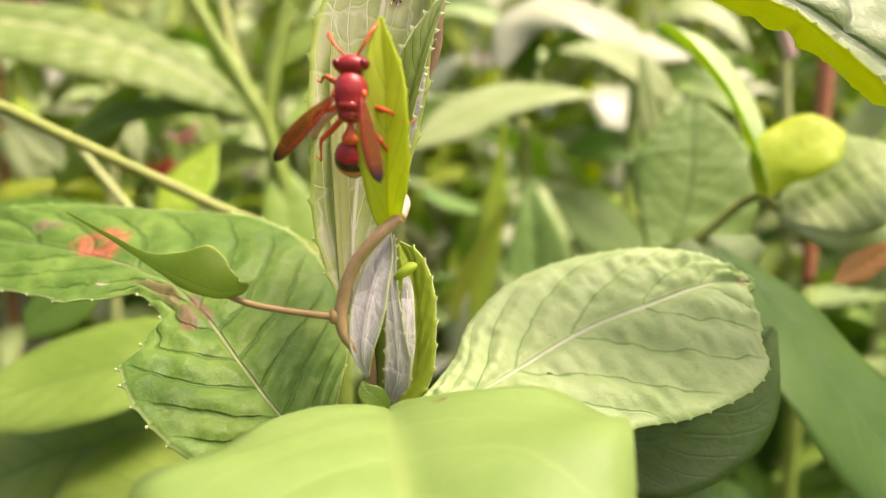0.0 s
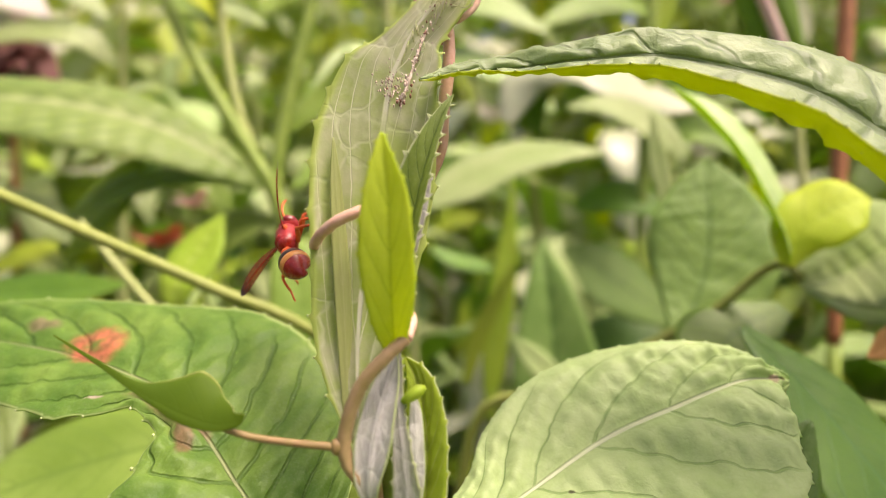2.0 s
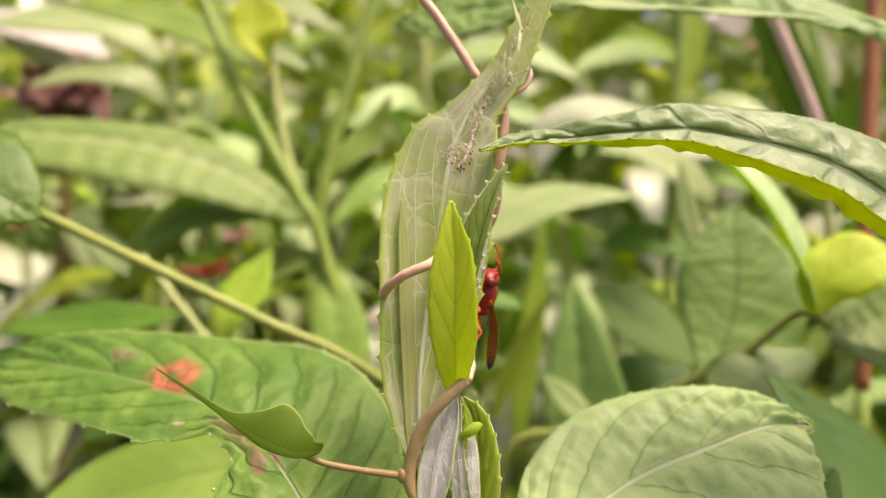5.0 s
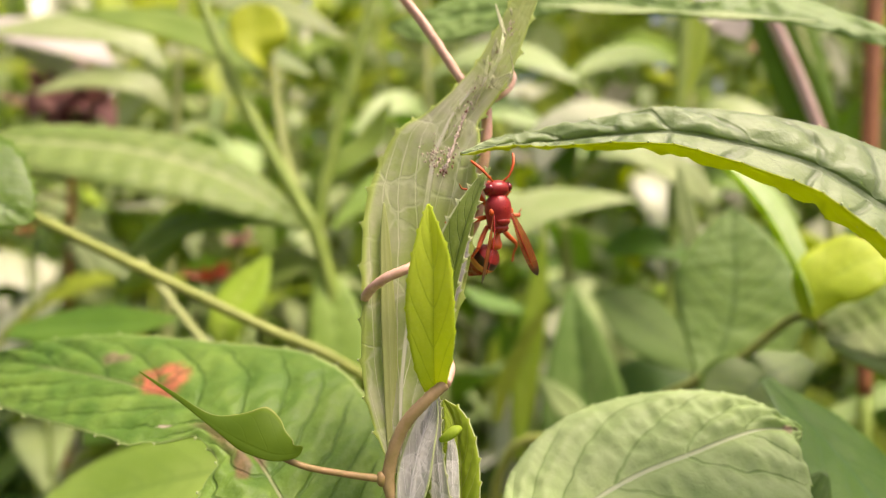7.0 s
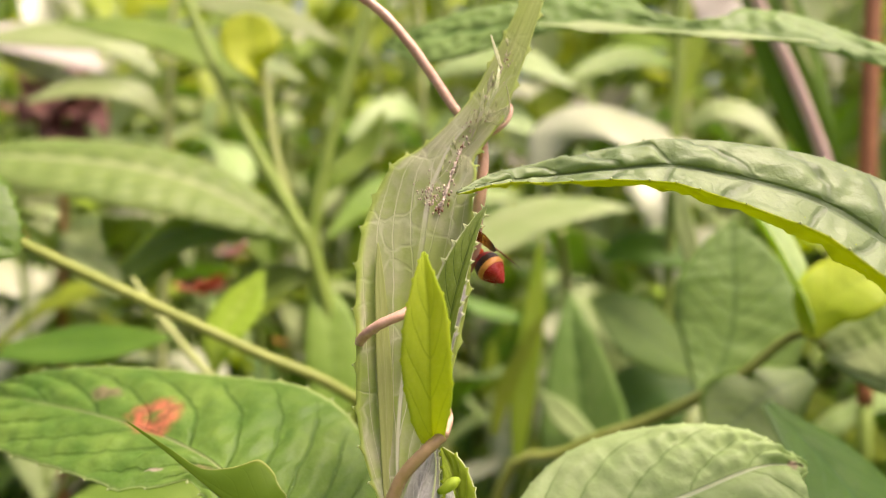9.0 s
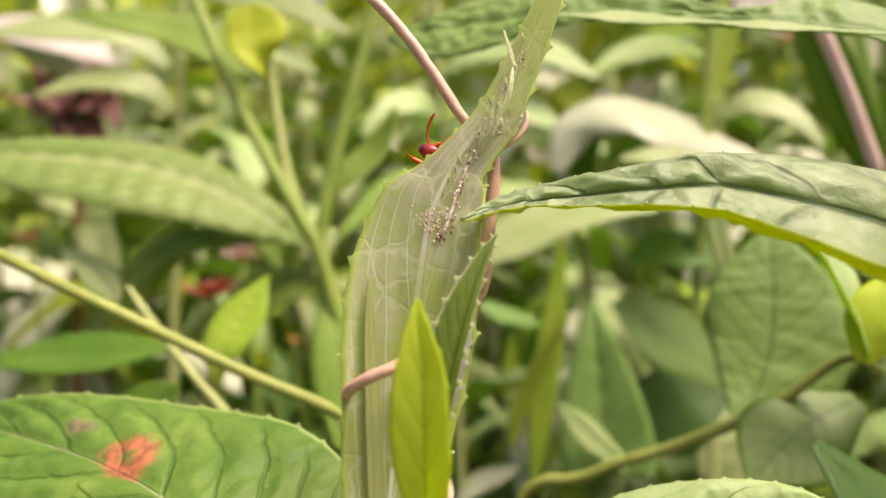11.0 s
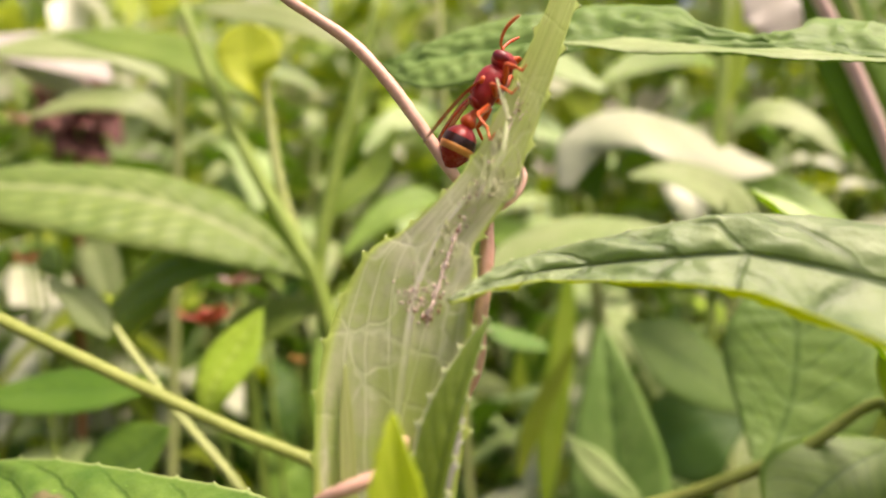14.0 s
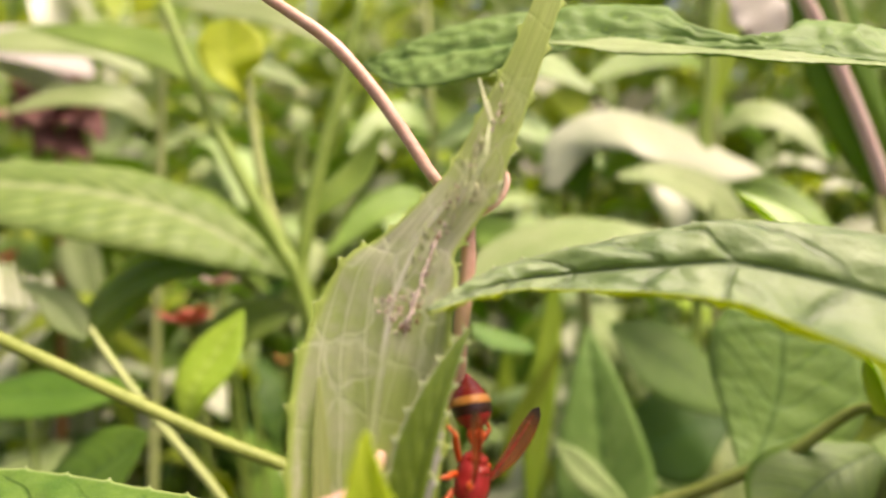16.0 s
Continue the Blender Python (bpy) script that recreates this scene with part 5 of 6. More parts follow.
part("stem", tube_mesh("stem", [(-0.1871, 0.3443, -0.01, 0.004), (-0.1871, 0.3483, 0.1814, 0.0035), (-0.1871, 0.3443, 0.3628, 0.0025)], [STEM_GREEN], 10, 24), pale_weed)
part("stem", tube_mesh("stem", [(-0.18706, 0.34425, 0.36278, 0.00256), (-0.18941, 0.36206, 0.48949, 0.00265), (-0.19116, 0.37869, 0.60784, 0.00239), (-0.1908, 0.38918, 0.68242, 0.00209)], [STEM_PALE], 9, 40), pale_weed)
part("leaf", leaf_mesh("leaf", [(-0.1931, 0.3697, 0.6159, 0.0024, 0.0024), (-0.2158, 0.3622, 0.6343, 0.0143, 0.0143), (-0.2504, 0.3526, 0.6375, 0.017, 0.017), (-0.2894, 0.3416, 0.6311, 0.0017, 0.0017)], [(0.17, -0.66, 0.73)], [TOP_PALE, UNDER], nu=4, nv=72, quilt=0.0006), pale_weed)
part("leaf", leaf_mesh("leaf", [(-0.187, 0.3726, 0.6362, 0.0024, 0.0024), (-0.1604, 0.3676, 0.637, 0.0132, 0.0132), (-0.131, 0.3608, 0.6243, 0.0112, 0.0112), (-0.1011, 0.3584, 0.6069, 0.0016, 0.0016)], [(-0.03, -0.68, 0.73)], [TOP_PALE, UNDER], nu=4, nv=72, quilt=0.0006), pale_weed)
part("leaf", leaf_mesh("leaf", [(-0.1884, 0.3659, 0.5887, 0.0021, 0.0021), (-0.2039, 0.3579, 0.6038, 0.0101, 0.0101), (-0.228, 0.3481, 0.6056, 0.01, 0.01), (-0.2532, 0.3364, 0.5946, 0.0014, 0.0014)], [(0.18, -0.76, 0.63)], [TOP_PALE, UNDER], nu=4, nv=72, quilt=0.0006), pale_weed)
part("leaf", leaf_mesh("leaf", [(-0.1902, 0.3871, 0.668, 0.0021, 0.0021), (-0.1531, 0.3758, 0.6589, 0.0103, 0.0103), (-0.1151, 0.364, 0.6467, 0.0097, 0.0097), (-0.0822, 0.3615, 0.6289, 0.0015, 0.0015)], [(-0.02, -0.77, 0.63)], [TOP_PALE, UNDER], nu=4, nv=72, quilt=0.0006), pale_weed)
part("leaf", leaf_mesh("leaf", [(-0.178, 0.351, 0.5543, 0.0018, 0.0018), (-0.153, 0.3394, 0.5438, 0.0102, 0.0102), (-0.1261, 0.3263, 0.5222, 0.0081, 0.0081), (-0.1105, 0.323, 0.499, 0.0012, 0.0012)], [(-0.02, -0.77, 0.63)], [TOP_FAR, UNDER], nu=4, nv=72, quilt=0.0006), pale_weed)
pale_weed_too = thing("leafy_weed", (-0.0210, 0.3544, 0.0), "pale green weed with long hanging leaves", "weed", "weeds behind")
part("stem", tube_mesh("stem", [(-0.0210, 0.3544, -0.01, 0.004), (-0.0210, 0.3584, 0.1817, 0.0035), (-0.021, 0.3544, 0.3634, 0.0025)], [STEM_GREEN], 10, 24), pale_weed_too)
part("stem", tube_mesh("stem", [(-0.02102, 0.35443, 0.36337, 0.00252), (-0.0274, 0.37198, 0.48818, 0.00261), (-0.03419, 0.38599, 0.5879, 0.00235), (-0.03785, 0.39877, 0.67887, 0.00206)], [STEM_PALE], 9, 40), pale_weed_too)
part("leaf", leaf_mesh("leaf", [(-0.0332, 0.3752, 0.5828, 0.0022, 0.0022), (-0.0451, 0.3663, 0.5912, 0.0109, 0.0109), (-0.0593, 0.3555, 0.5865, 0.0082, 0.0082), (-0.0726, 0.343, 0.5697, 0.0013, 0.0013)], [(0.18, -0.76, 0.63)], [TOP_PALE, UNDER], nu=4, nv=72, quilt=0.0006), pale_weed_too)
part("leaf", leaf_mesh("leaf", [(-0.0315, 0.3738, 0.5729, 0.0027, 0.0027), (-0.0132, 0.3652, 0.5838, 0.0149, 0.0149), (0.0116, 0.3552, 0.5844, 0.0125, 0.0125), (0.0372, 0.3427, 0.567, 0.0014, 0.0014)], [(-0.03, -0.68, 0.73)], [TOP_PALE, UNDER], nu=4, nv=72, quilt=0.0006), pale_weed_too)
part("leaf", leaf_mesh("leaf", [(-0.0333, 0.3789, 0.6095, 0.0025, 0.0025), (-0.0067, 0.3702, 0.6192, 0.0141, 0.0141), (0.024, 0.3595, 0.6152, 0.0124, 0.0124), (0.0521, 0.3468, 0.5963, 0.0014, 0.0014)], [(-0.03, -0.68, 0.73)], [TOP_PALE, UNDER], nu=4, nv=72, quilt=0.0006), pale_weed_too)
part("leaf", leaf_mesh("leaf", [(-0.0266, 0.3656, 0.5145, 0.0026, 0.0026), (-0.0072, 0.3572, 0.5269, 0.0125, 0.0125), (0.0139, 0.3462, 0.5206, 0.0094, 0.0094), (0.0333, 0.3341, 0.5062, 0.0013, 0.0013)], [(-0.03, -0.68, 0.73)], [TOP_FAR, UNDER], nu=4, nv=72, quilt=0.0006), pale_weed_too)
part("leaf", leaf_mesh("leaf", [(-0.0299, 0.3696, 0.5434, 0.0024, 0.0024), (-0.048, 0.36, 0.5463, 0.011, 0.011), (-0.065, 0.3485, 0.5367, 0.0091, 0.0091), (-0.0839, 0.3355, 0.5158, 0.0013, 0.0013)], [(0.17, -0.66, 0.73)], [TOP_FAR, UNDER], nu=4, nv=72, quilt=0.0006), pale_weed_too)
pale_weed_three = thing("leafy_weed", (0.1162, 0.3645, 0.0), "pale green weed with long hanging leaves", "weed", "weeds behind")
part("stem", tube_mesh("stem", [(0.1162, 0.3645, -0.01, 0.004), (0.1162, 0.3685, 0.1815, 0.0035), (0.1162, 0.3645, 0.3631, 0.0025)], [STEM_GREEN], 10, 24), pale_weed_three)
part("stem", tube_mesh("stem", [(0.11617, 0.36449, 0.36309, 0.0025), (0.12244, 0.38189, 0.4869, 0.00258), (0.12781, 0.39571, 0.58518, 0.00232), (0.13291, 0.40825, 0.6744, 0.00203)], [STEM_PALE], 9, 40), pale_weed_three)
part("leaf", leaf_mesh("leaf", [(0.1243, 0.3849, 0.5802, 0.0029, 0.0029), (0.1393, 0.3759, 0.5877, 0.0129, 0.0129), (0.1553, 0.3646, 0.5791, 0.0085, 0.0085), (0.1664, 0.3517, 0.5594, 0.0012, 0.0012)], [(-0.03, -0.68, 0.73)], [TOP_PALE, UNDER], nu=4, nv=72, quilt=0.0006), pale_weed_three)
part("leaf", leaf_mesh("leaf", [(0.123, 0.3826, 0.564, 0.0024, 0.0024), (0.1026, 0.3742, 0.576, 0.0138, 0.0138), (0.0788, 0.3635, 0.5719, 0.0107, 0.0107), (0.0556, 0.3508, 0.5529, 0.0014, 0.0014)], [(0.17, -0.66, 0.73)], [TOP_PALE, UNDER], nu=4, nv=72, quilt=0.0006), pale_weed_three)
part("leaf", leaf_mesh("leaf", [(0.1262, 0.3895, 0.6131, 0.0024, 0.0024), (0.101, 0.3806, 0.6212, 0.0127, 0.0127), (0.0739, 0.3698, 0.6161, 0.0104, 0.0104), (0.0478, 0.3577, 0.6019, 0.0015, 0.0015)], [(0.17, -0.66, 0.73)], [TOP_FAR, UNDER], nu=4, nv=72, quilt=0.0006), pale_weed_three)
part("leaf", leaf_mesh("leaf", [(0.1221, 0.3795, 0.5415, 0.0028, 0.0028), (0.1375, 0.3701, 0.5469, 0.0129, 0.0129), (0.156, 0.3586, 0.5368, 0.0086, 0.0086), (0.1697, 0.346, 0.519, 0.0012, 0.0012)], [(-0.03, -0.68, 0.73)], [TOP_FAR, UNDER], nu=4, nv=72, quilt=0.0006), pale_weed_three)

dry_weed = thing("withered_weed", (-0.33, 0.45, 0.0), "withered dark red weed among the green ones", "weed", "weeds behind")
part("stem", tube_mesh("stem", [(-0.33, 0.45, -0.01, 0.004), (-0.31716, 0.46, 0.57051, 0.00245), (-0.31514, 0.46, 0.61239, 0.00247), (-0.30904, 0.46, 0.64545, 0.00198)], [STEM_RED], 8, 24), dry_weed)
part("leaf", leaf_mesh("leaf", [(-0.3057, 0.455, 0.64, 0.0026, 0.0026), (-0.3196, 0.455, 0.6283, 0.0218, 0.0218), (-0.3357, 0.455, 0.6207, 0.018, 0.018), (-0.3479, 0.455, 0.6046, 0.0016, 0.0016)], [(0.2, -0.8, 0.6)], [LITTER, LITTER], nu=5, nv=60, wave=0.2), dry_weed)
part("leaf", leaf_mesh("leaf", [(-0.3288, 0.455, 0.6246, 0.002, 0.002), (-0.3067, 0.455, 0.6195, 0.016, 0.016), (-0.2892, 0.455, 0.6126, 0.01, 0.01), (-0.2791, 0.455, 0.5937, 0.0009, 0.0009)], [(0.2, -0.8, 0.6)], [LITTER, LITTER], nu=5, nv=60, wave=0.2), dry_weed)
part("leaf", leaf_mesh("leaf", [(-0.3097, 0.455, 0.6484, 0.0015, 0.0015), (-0.2992, 0.455, 0.6356, 0.0107, 0.0107), (-0.2934, 0.455, 0.619, 0.0102, 0.0102), (-0.2987, 0.455, 0.5986, 0.0011, 0.0011)], [(0.2, -0.8, 0.6)], [LITTER, LITTER], nu=5, nv=60, wave=0.2), dry_weed)
part("leaf", leaf_mesh("leaf", [(-0.3247, 0.455, 0.6161, 0.0015, 0.0015), (-0.3164, 0.455, 0.6034, 0.013, 0.013), (-0.3034, 0.455, 0.5938, 0.0103, 0.0103), (-0.2862, 0.455, 0.5816, 0.001, 0.001)], [(0.2, -0.8, 0.6)], [LITTER, LITTER], nu=5, nv=60, wave=0.2), dry_weed)
part("leaf", leaf_mesh("leaf", [(-0.346, 0.455, 0.6419, 0.0015, 0.0015), (-0.3333, 0.455, 0.6248, 0.009, 0.009), (-0.3251, 0.455, 0.6079, 0.0095, 0.0095), (-0.3309, 0.455, 0.5831, 0.0012, 0.0012)], [(0.2, -0.8, 0.6)], [LITTER, LITTER], nu=5, nv=60, wave=0.2), dry_weed)
part("leaf", leaf_mesh("leaf", [(-0.3398, 0.4, 0.6588, 0.0121, 0.0121), (-0.3042, 0.4, 0.6539, 0.0297, 0.0297), (-0.2734, 0.4, 0.6426, 0.0217, 0.0217), (-0.2471, 0.4, 0.6271, 0.002, 0.002)], [(0.1, -0.5, 0.85)], [SILVER_PINK, UNDER], nu=5, nv=60, quilt=0.0006), pale_weed, "silvery pink leaf")
part("leaf", leaf_mesh("leaf", [(-0.3251, 0.41, 0.646, 0.0033, 0.0033), (-0.3013, 0.41, 0.6356, 0.0126, 0.0126), (-0.2777, 0.41, 0.6252, 0.0117, 0.0117), (-0.2545, 0.41, 0.6132, 0.0014, 0.0014)], [(0.1, -0.5, 0.85)], [SILVER_PINK, UNDER], nu=5, nv=60, quilt=0.0006), pale_weed, "silvery pink leaf")

def flower_at(at, size, mat, label, seed):
    """A small ragged flower head on a thin stalk."""
    rnd = random.Random(seed)
    fl = thing("flower", (at[0], at[1], 0.0), label, "flower", "small flowers")
    part("stalk", tube_mesh("stalk", [(at[0], at[1] + 0.01, -0.01, 0.0016), (at[0] + 0.01, at[1] + 0.01, at[2] * 0.6, 0.0013), (*at, 0.001)], [STEM_GREEN], 7, 20), fl)
    for i in range(7):
        an, up = i * 0.9 + rnd.random() * 0.5, rnd.uniform(0.1, 0.9)
        d = np.array((math.cos(an), math.sin(an) * 0.8, up))
        p = np.array(at)
        rows = [(*p, 0.0004, 0.0004), (*(p + d * size * 0.5), size * 0.26, size * 0.26), (*(p + d * size * 0.9), size * 0.24, size * 0.24), (*(p + d * size * 1.1), 0.0003, 0.0003)]
        part("petal", leaf_mesh("petal", rows, [(-d[0] * up, -d[1] * up, 1 - up * 0.5)], [mat, mat], nu=3, nv=10, wave=0.15, seed=seed + i), fl)

flower_at((-0.1239, 0.2715, 0.4918), 0.0125, PETAL_RED, "dull red flower among the weeds", 0)
flower_at((-0.0996, 0.2711, 0.489), 0.0085, PETAL_RED, "dull red flower among the weeds", 11)
flower_at((-0.1118, 0.2738, 0.5084), 0.0078, PETAL_PINK, "faded pink flower among the weeds", 22)
flower_at((0.1608, 0.4032, 0.6384), 0.0121, PETAL_WHITE, "white and pink flower", 33)
flower_at((0.1722, 0.4016, 0.6271), 0.0078, PETAL_PINK, "white and pink flower", 44)
flower_at((0.0275, 0.4122, 0.5591), 0.0123, PETAL_WHITE, "white flower among the weeds", 55)
flower_at((0.1593, 0.4087, 0.5341), 0.0072, PETAL_WHITE, "white flower among the weeds", 66)
flower_at((0.0776, 0.3959, 0.5867), 0.0206, PETAL_WHITE, "white flower among the weeds", 77)
flower_at((-0.1324, 0.3244, 0.5091), 0.0067, PETAL_PINK, "faded pink flower among the weeds", 88)
flower_at((-0.137, 0.4163, 0.4443), 0.0051, ORANGE, "orange flower among the weeds", 99)
flower_at((-0.3662, 0.4708, 0.6168), 0.0077, PETAL_PINK, "faded pink flower among the weeds", 110)
# Dark red leaf litter, built with the flower shape; likewise two lines below.
flower_at((-0.3291, 0.4626, 0.6301), 0.0197, LITTER, "dark red clump of dry leaves", 121)
flower_at((-0.3477, 0.4398, 0.6116), 0.0082, PETAL_PINK, "faded pink flower among the weeds", 132)
flower_at((-0.2963, 0.46, 0.6118), 0.0144, LITTER, "dark red clump of dry leaves", 143)
flower_at((-0.0757, 0.4472, 0.4484), 0.0058, PETAL_PINK, "lilac flower among the weeds", 154)
flower_at((-0.2834, 0.3656, 0.515), 0.0068, PETAL_RED, "dull red flower among the weeds", 165)


# ---- ground, and the thicket behind ----
def ground_mesh():
    n, verts, faces = 60, [], []
    for i in range(n + 1):
        for j in range(n + 1):
            x, y = ((2 * i / n - 1) ** 5) * 400, ((2 * j / n - 1) ** 5) * 400
            verts.append((x, y, 0.012 * noise.noise((x * 6, y * 6, 0))))
    for i in range(n):
        for j in range(n):
            a = i * (n + 1) + j
            faces.append((a, a + n + 1, a + n + 2, a + 1))
    return mesh_of("ground", verts, faces, [SOIL])


tagged(new("ground", ground_mesh()), "dark bare soil under the weeds", "ground", kind="structure")

VARIANTS = []
for i, (mats, wide, bend) in enumerate((((TOP_FAR, UNDER), 0.20, 0.25), ((TOP_FAR, UNDER), 0.26, 0.45), ((TOP_LIME, UNDER_LIME), 0.22, 0.3), ((TOP_DARK, UNDER), 0.24, 0.5), ((TOP_PALE, UNDER), 0.2, 0.35), ((TOP, UNDER), 0.3, 0.2), ((TOP_FAR, UNDER), 0.16, 0.6), ((LEAF_SHEEN_TINT, UNDER), 0.24, 0.3))):
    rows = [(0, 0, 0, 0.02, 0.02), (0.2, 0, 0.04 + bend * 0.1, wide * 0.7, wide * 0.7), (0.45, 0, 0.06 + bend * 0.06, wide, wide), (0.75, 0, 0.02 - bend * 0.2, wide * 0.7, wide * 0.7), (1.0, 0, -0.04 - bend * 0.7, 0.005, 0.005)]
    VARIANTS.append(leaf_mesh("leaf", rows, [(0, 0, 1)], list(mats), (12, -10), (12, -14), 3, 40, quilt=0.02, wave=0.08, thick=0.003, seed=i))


def weed_behind(x, y, height, seed):
    """An upright weed with leaves in crossed pairs."""
    rnd = random.Random(seed)
    w = thing("leafy_weed", (x, y, 0), "green weed with lance-shaped leaves in the thicket", "weed", "weeds behind")
    lean = (rnd.uniform(-0.12, 0.12), rnd.uniform(-0.1, 0.1))
    part("stem", tube_mesh("stem", [(x, y, -0.01, 0.004), (x + lean[0] * height * 0.4, y + lean[1] * height * 0.4, height * 0.5, 0.003), (x + lean[0] * height, y + lean[1] * height, height, 0.0012)], [rnd.choice((STEM_GREEN, STEM_GREEN, STEM_PALE))], 7, 12), w)
    pairs = int(height / 0.05)
    turn = rnd.random() * 3
    for i in range(2, pairs + 1):
        h = height * i / pairs
        turn += 1.5 + rnd.uniform(-0.3, 0.3)
        for side in (0, 1):
            size = rnd.uniform(0.065, 0.12) * (0.55 if i == pairs else 1.0)
            # Paler young tops; below, shade is put into the colour by darker kinds.
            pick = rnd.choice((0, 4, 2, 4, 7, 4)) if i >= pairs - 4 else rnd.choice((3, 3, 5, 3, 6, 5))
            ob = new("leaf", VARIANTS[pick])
            ob.parent = w
            f = h / height
            ob.location = (lean[0] * h * (0.8 + 0.2 * f), lean[1] * h * (0.8 + 0.2 * f), h)
            ob.rotation_euler = (rnd.uniform(-0.4, 0.4), rnd.uniform(-0.25, 0.75), turn + side * math.pi + rnd.uniform(-0.3, 0.3))
            ob.scale = (size, size * rnd.uniform(0.8, 1.15), size)


def plant_thicket():
    rnd = random.Random(5)
    for row, (y, step, reach) in enumerate(((0.40, 0.10, 0.36), (0.50, 0.10, 0.46), (0.62, 0.11, 0.56), (0.76, 0.12, 0.68), (0.95, 0.14, 0.85))):
        x = -reach
        while x < reach:
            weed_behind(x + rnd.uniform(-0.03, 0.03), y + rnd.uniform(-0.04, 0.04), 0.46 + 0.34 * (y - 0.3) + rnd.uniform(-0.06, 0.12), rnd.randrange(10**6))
            x += step * rnd.uniform(0.75, 1.25)
    # unseen weeds beside and behind the eye, to close the place and block low sky light
    for i in range(26):
        an = math.pi * (1.05 + 0.9 * i / 25)
        d = rnd.uniform(0.4, 0.75)
        weed_behind(math.cos(an) * d, math.sin(an) * d - 0.05, rnd.uniform(0.3, 0.75), rnd.randrange(10**6))


def far_thicket():
    """Uncountable leaves of the growth further off, as one mass."""
    rnd = np.random.RandomState(9)
    verts, faces, slots, uvs = [], [], [], []
    base = np.array([(0, 0, 0), (0.35, 0.22, 0.06), (0.7, 0.16, 0.02), (1, 0, -0.1), (0.7, -0.16, 0.02), (0.35, -0.22, 0.06), (0.4, 0, 0.0), (0.72, 0, -0.02)])
    buv = np.array([(0.5, 0), (0, 0.35), (0.1, 0.7), (0.5, 1), (0.9, 0.7), (1, 0.35), (0.5, 0.4), (0.5, 0.72)])
    tri = [(0, 6, 1), (1, 6, 7, 2), (2, 7, 3), (0, 5, 6), (5, 4, 7, 6), (4, 3, 7)]
    for i in range(20000):
        y = 1.0 + 3.0 * rnd.rand() ** 1.3
        x = rnd.uniform(-1.1, 1.1) * y
        if i > 13000:
            x = math.copysign(rnd.uniform(1.1, 2.0), rnd.rand() - 0.5) * y
        # growth behind the eye, out of view, added to block low sky light
        if i > 16000:
            y = -0.7 - 2.5 * rnd.rand()
            x = rnd.uniform(-2.5, 2.5)
        z = rnd.rand() ** 0.8 * (0.5 + 0.45 * -y) if i > 16000 else rnd.rand() ** 0.75 * (0.55 + 0.55 * y * (0.8 + 0.25 * math.sin(x * 3.1) + 0.2 * rnd.rand()))
        s = rnd.uniform(0.07, 0.15) * (0.7 + 0.3 * y)
        m = Matrix.Translation((x, y, z)) @ Euler((rnd.uniform(-0.6, 0.6), rnd.uniform(0.1, 1.1), -1.57 + rnd.normal() * 1.1)).to_matrix().to_4x4()
        k = len(verts)
        verts += [m @ Vector(v * s) for v in base]
        faces += [tuple(k + q for q in f) for f in tri]
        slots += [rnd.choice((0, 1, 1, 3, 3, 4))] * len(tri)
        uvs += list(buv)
    return mesh_of("far_foliage", verts, faces, [TOP_FAR, TOP_LIME, TOP_DARK, TOP_PALE, LEAF_SHEEN_TINT], slots, uvs)


plant_thicket()
tagged(new("far_foliage", far_thicket()), "dense green weeds and bushes further off", "foliage", kind="stuff")

# ---- the wasp ----
MM = 0.001
GROWN = 1.06


def lathe(name, rows, mats, slots=None, seg=20, flat=1.0):
    """A body of rings along x: rows of x, radius, height of the ring's centre, in millimetres."""
    verts, faces, slot = [], [], []
    for x, r, z in rows:
        for q in range(seg):
            a = 2 * math.pi * q / seg
            verts.append((x * MM, r * MM * math.cos(a), (z + r * flat * math.sin(a)) * MM))
    for i in range(len(rows) - 1):
        for q in range(seg):
            faces.append((i * seg + q, i * seg + (q + 1) % seg, (i + 1) * seg + (q + 1) % seg, (i + 1) * seg + q))
            slot.append(slots[i] if slots else 0)
    faces += [tuple(range(seg))[::-1], tuple(range((len(rows) - 1) * seg, len(rows) * seg))]
    slot += [slot[0], slot[-1]]
    return mesh_of(name, verts, faces, mats, slot)


def dense(rows, count):
    return [tuple(r) for r in smooth_curve(rows, count)]


def jointed(name, mesh, parent, x, y, z, label=""):
    """A part whose origin is its joint, in the body's millimetres."""
    ob = new(name, mesh)
    ob.parent = parent
    ob.location = (x * MM, y * MM, z * MM)
    return tagged(ob, label)


def mm_tube(name, rows, mat, seg=8, count=18):
    return tube_mesh(name, [tuple(v * MM for v in r) for r in rows], [mat], seg, count)


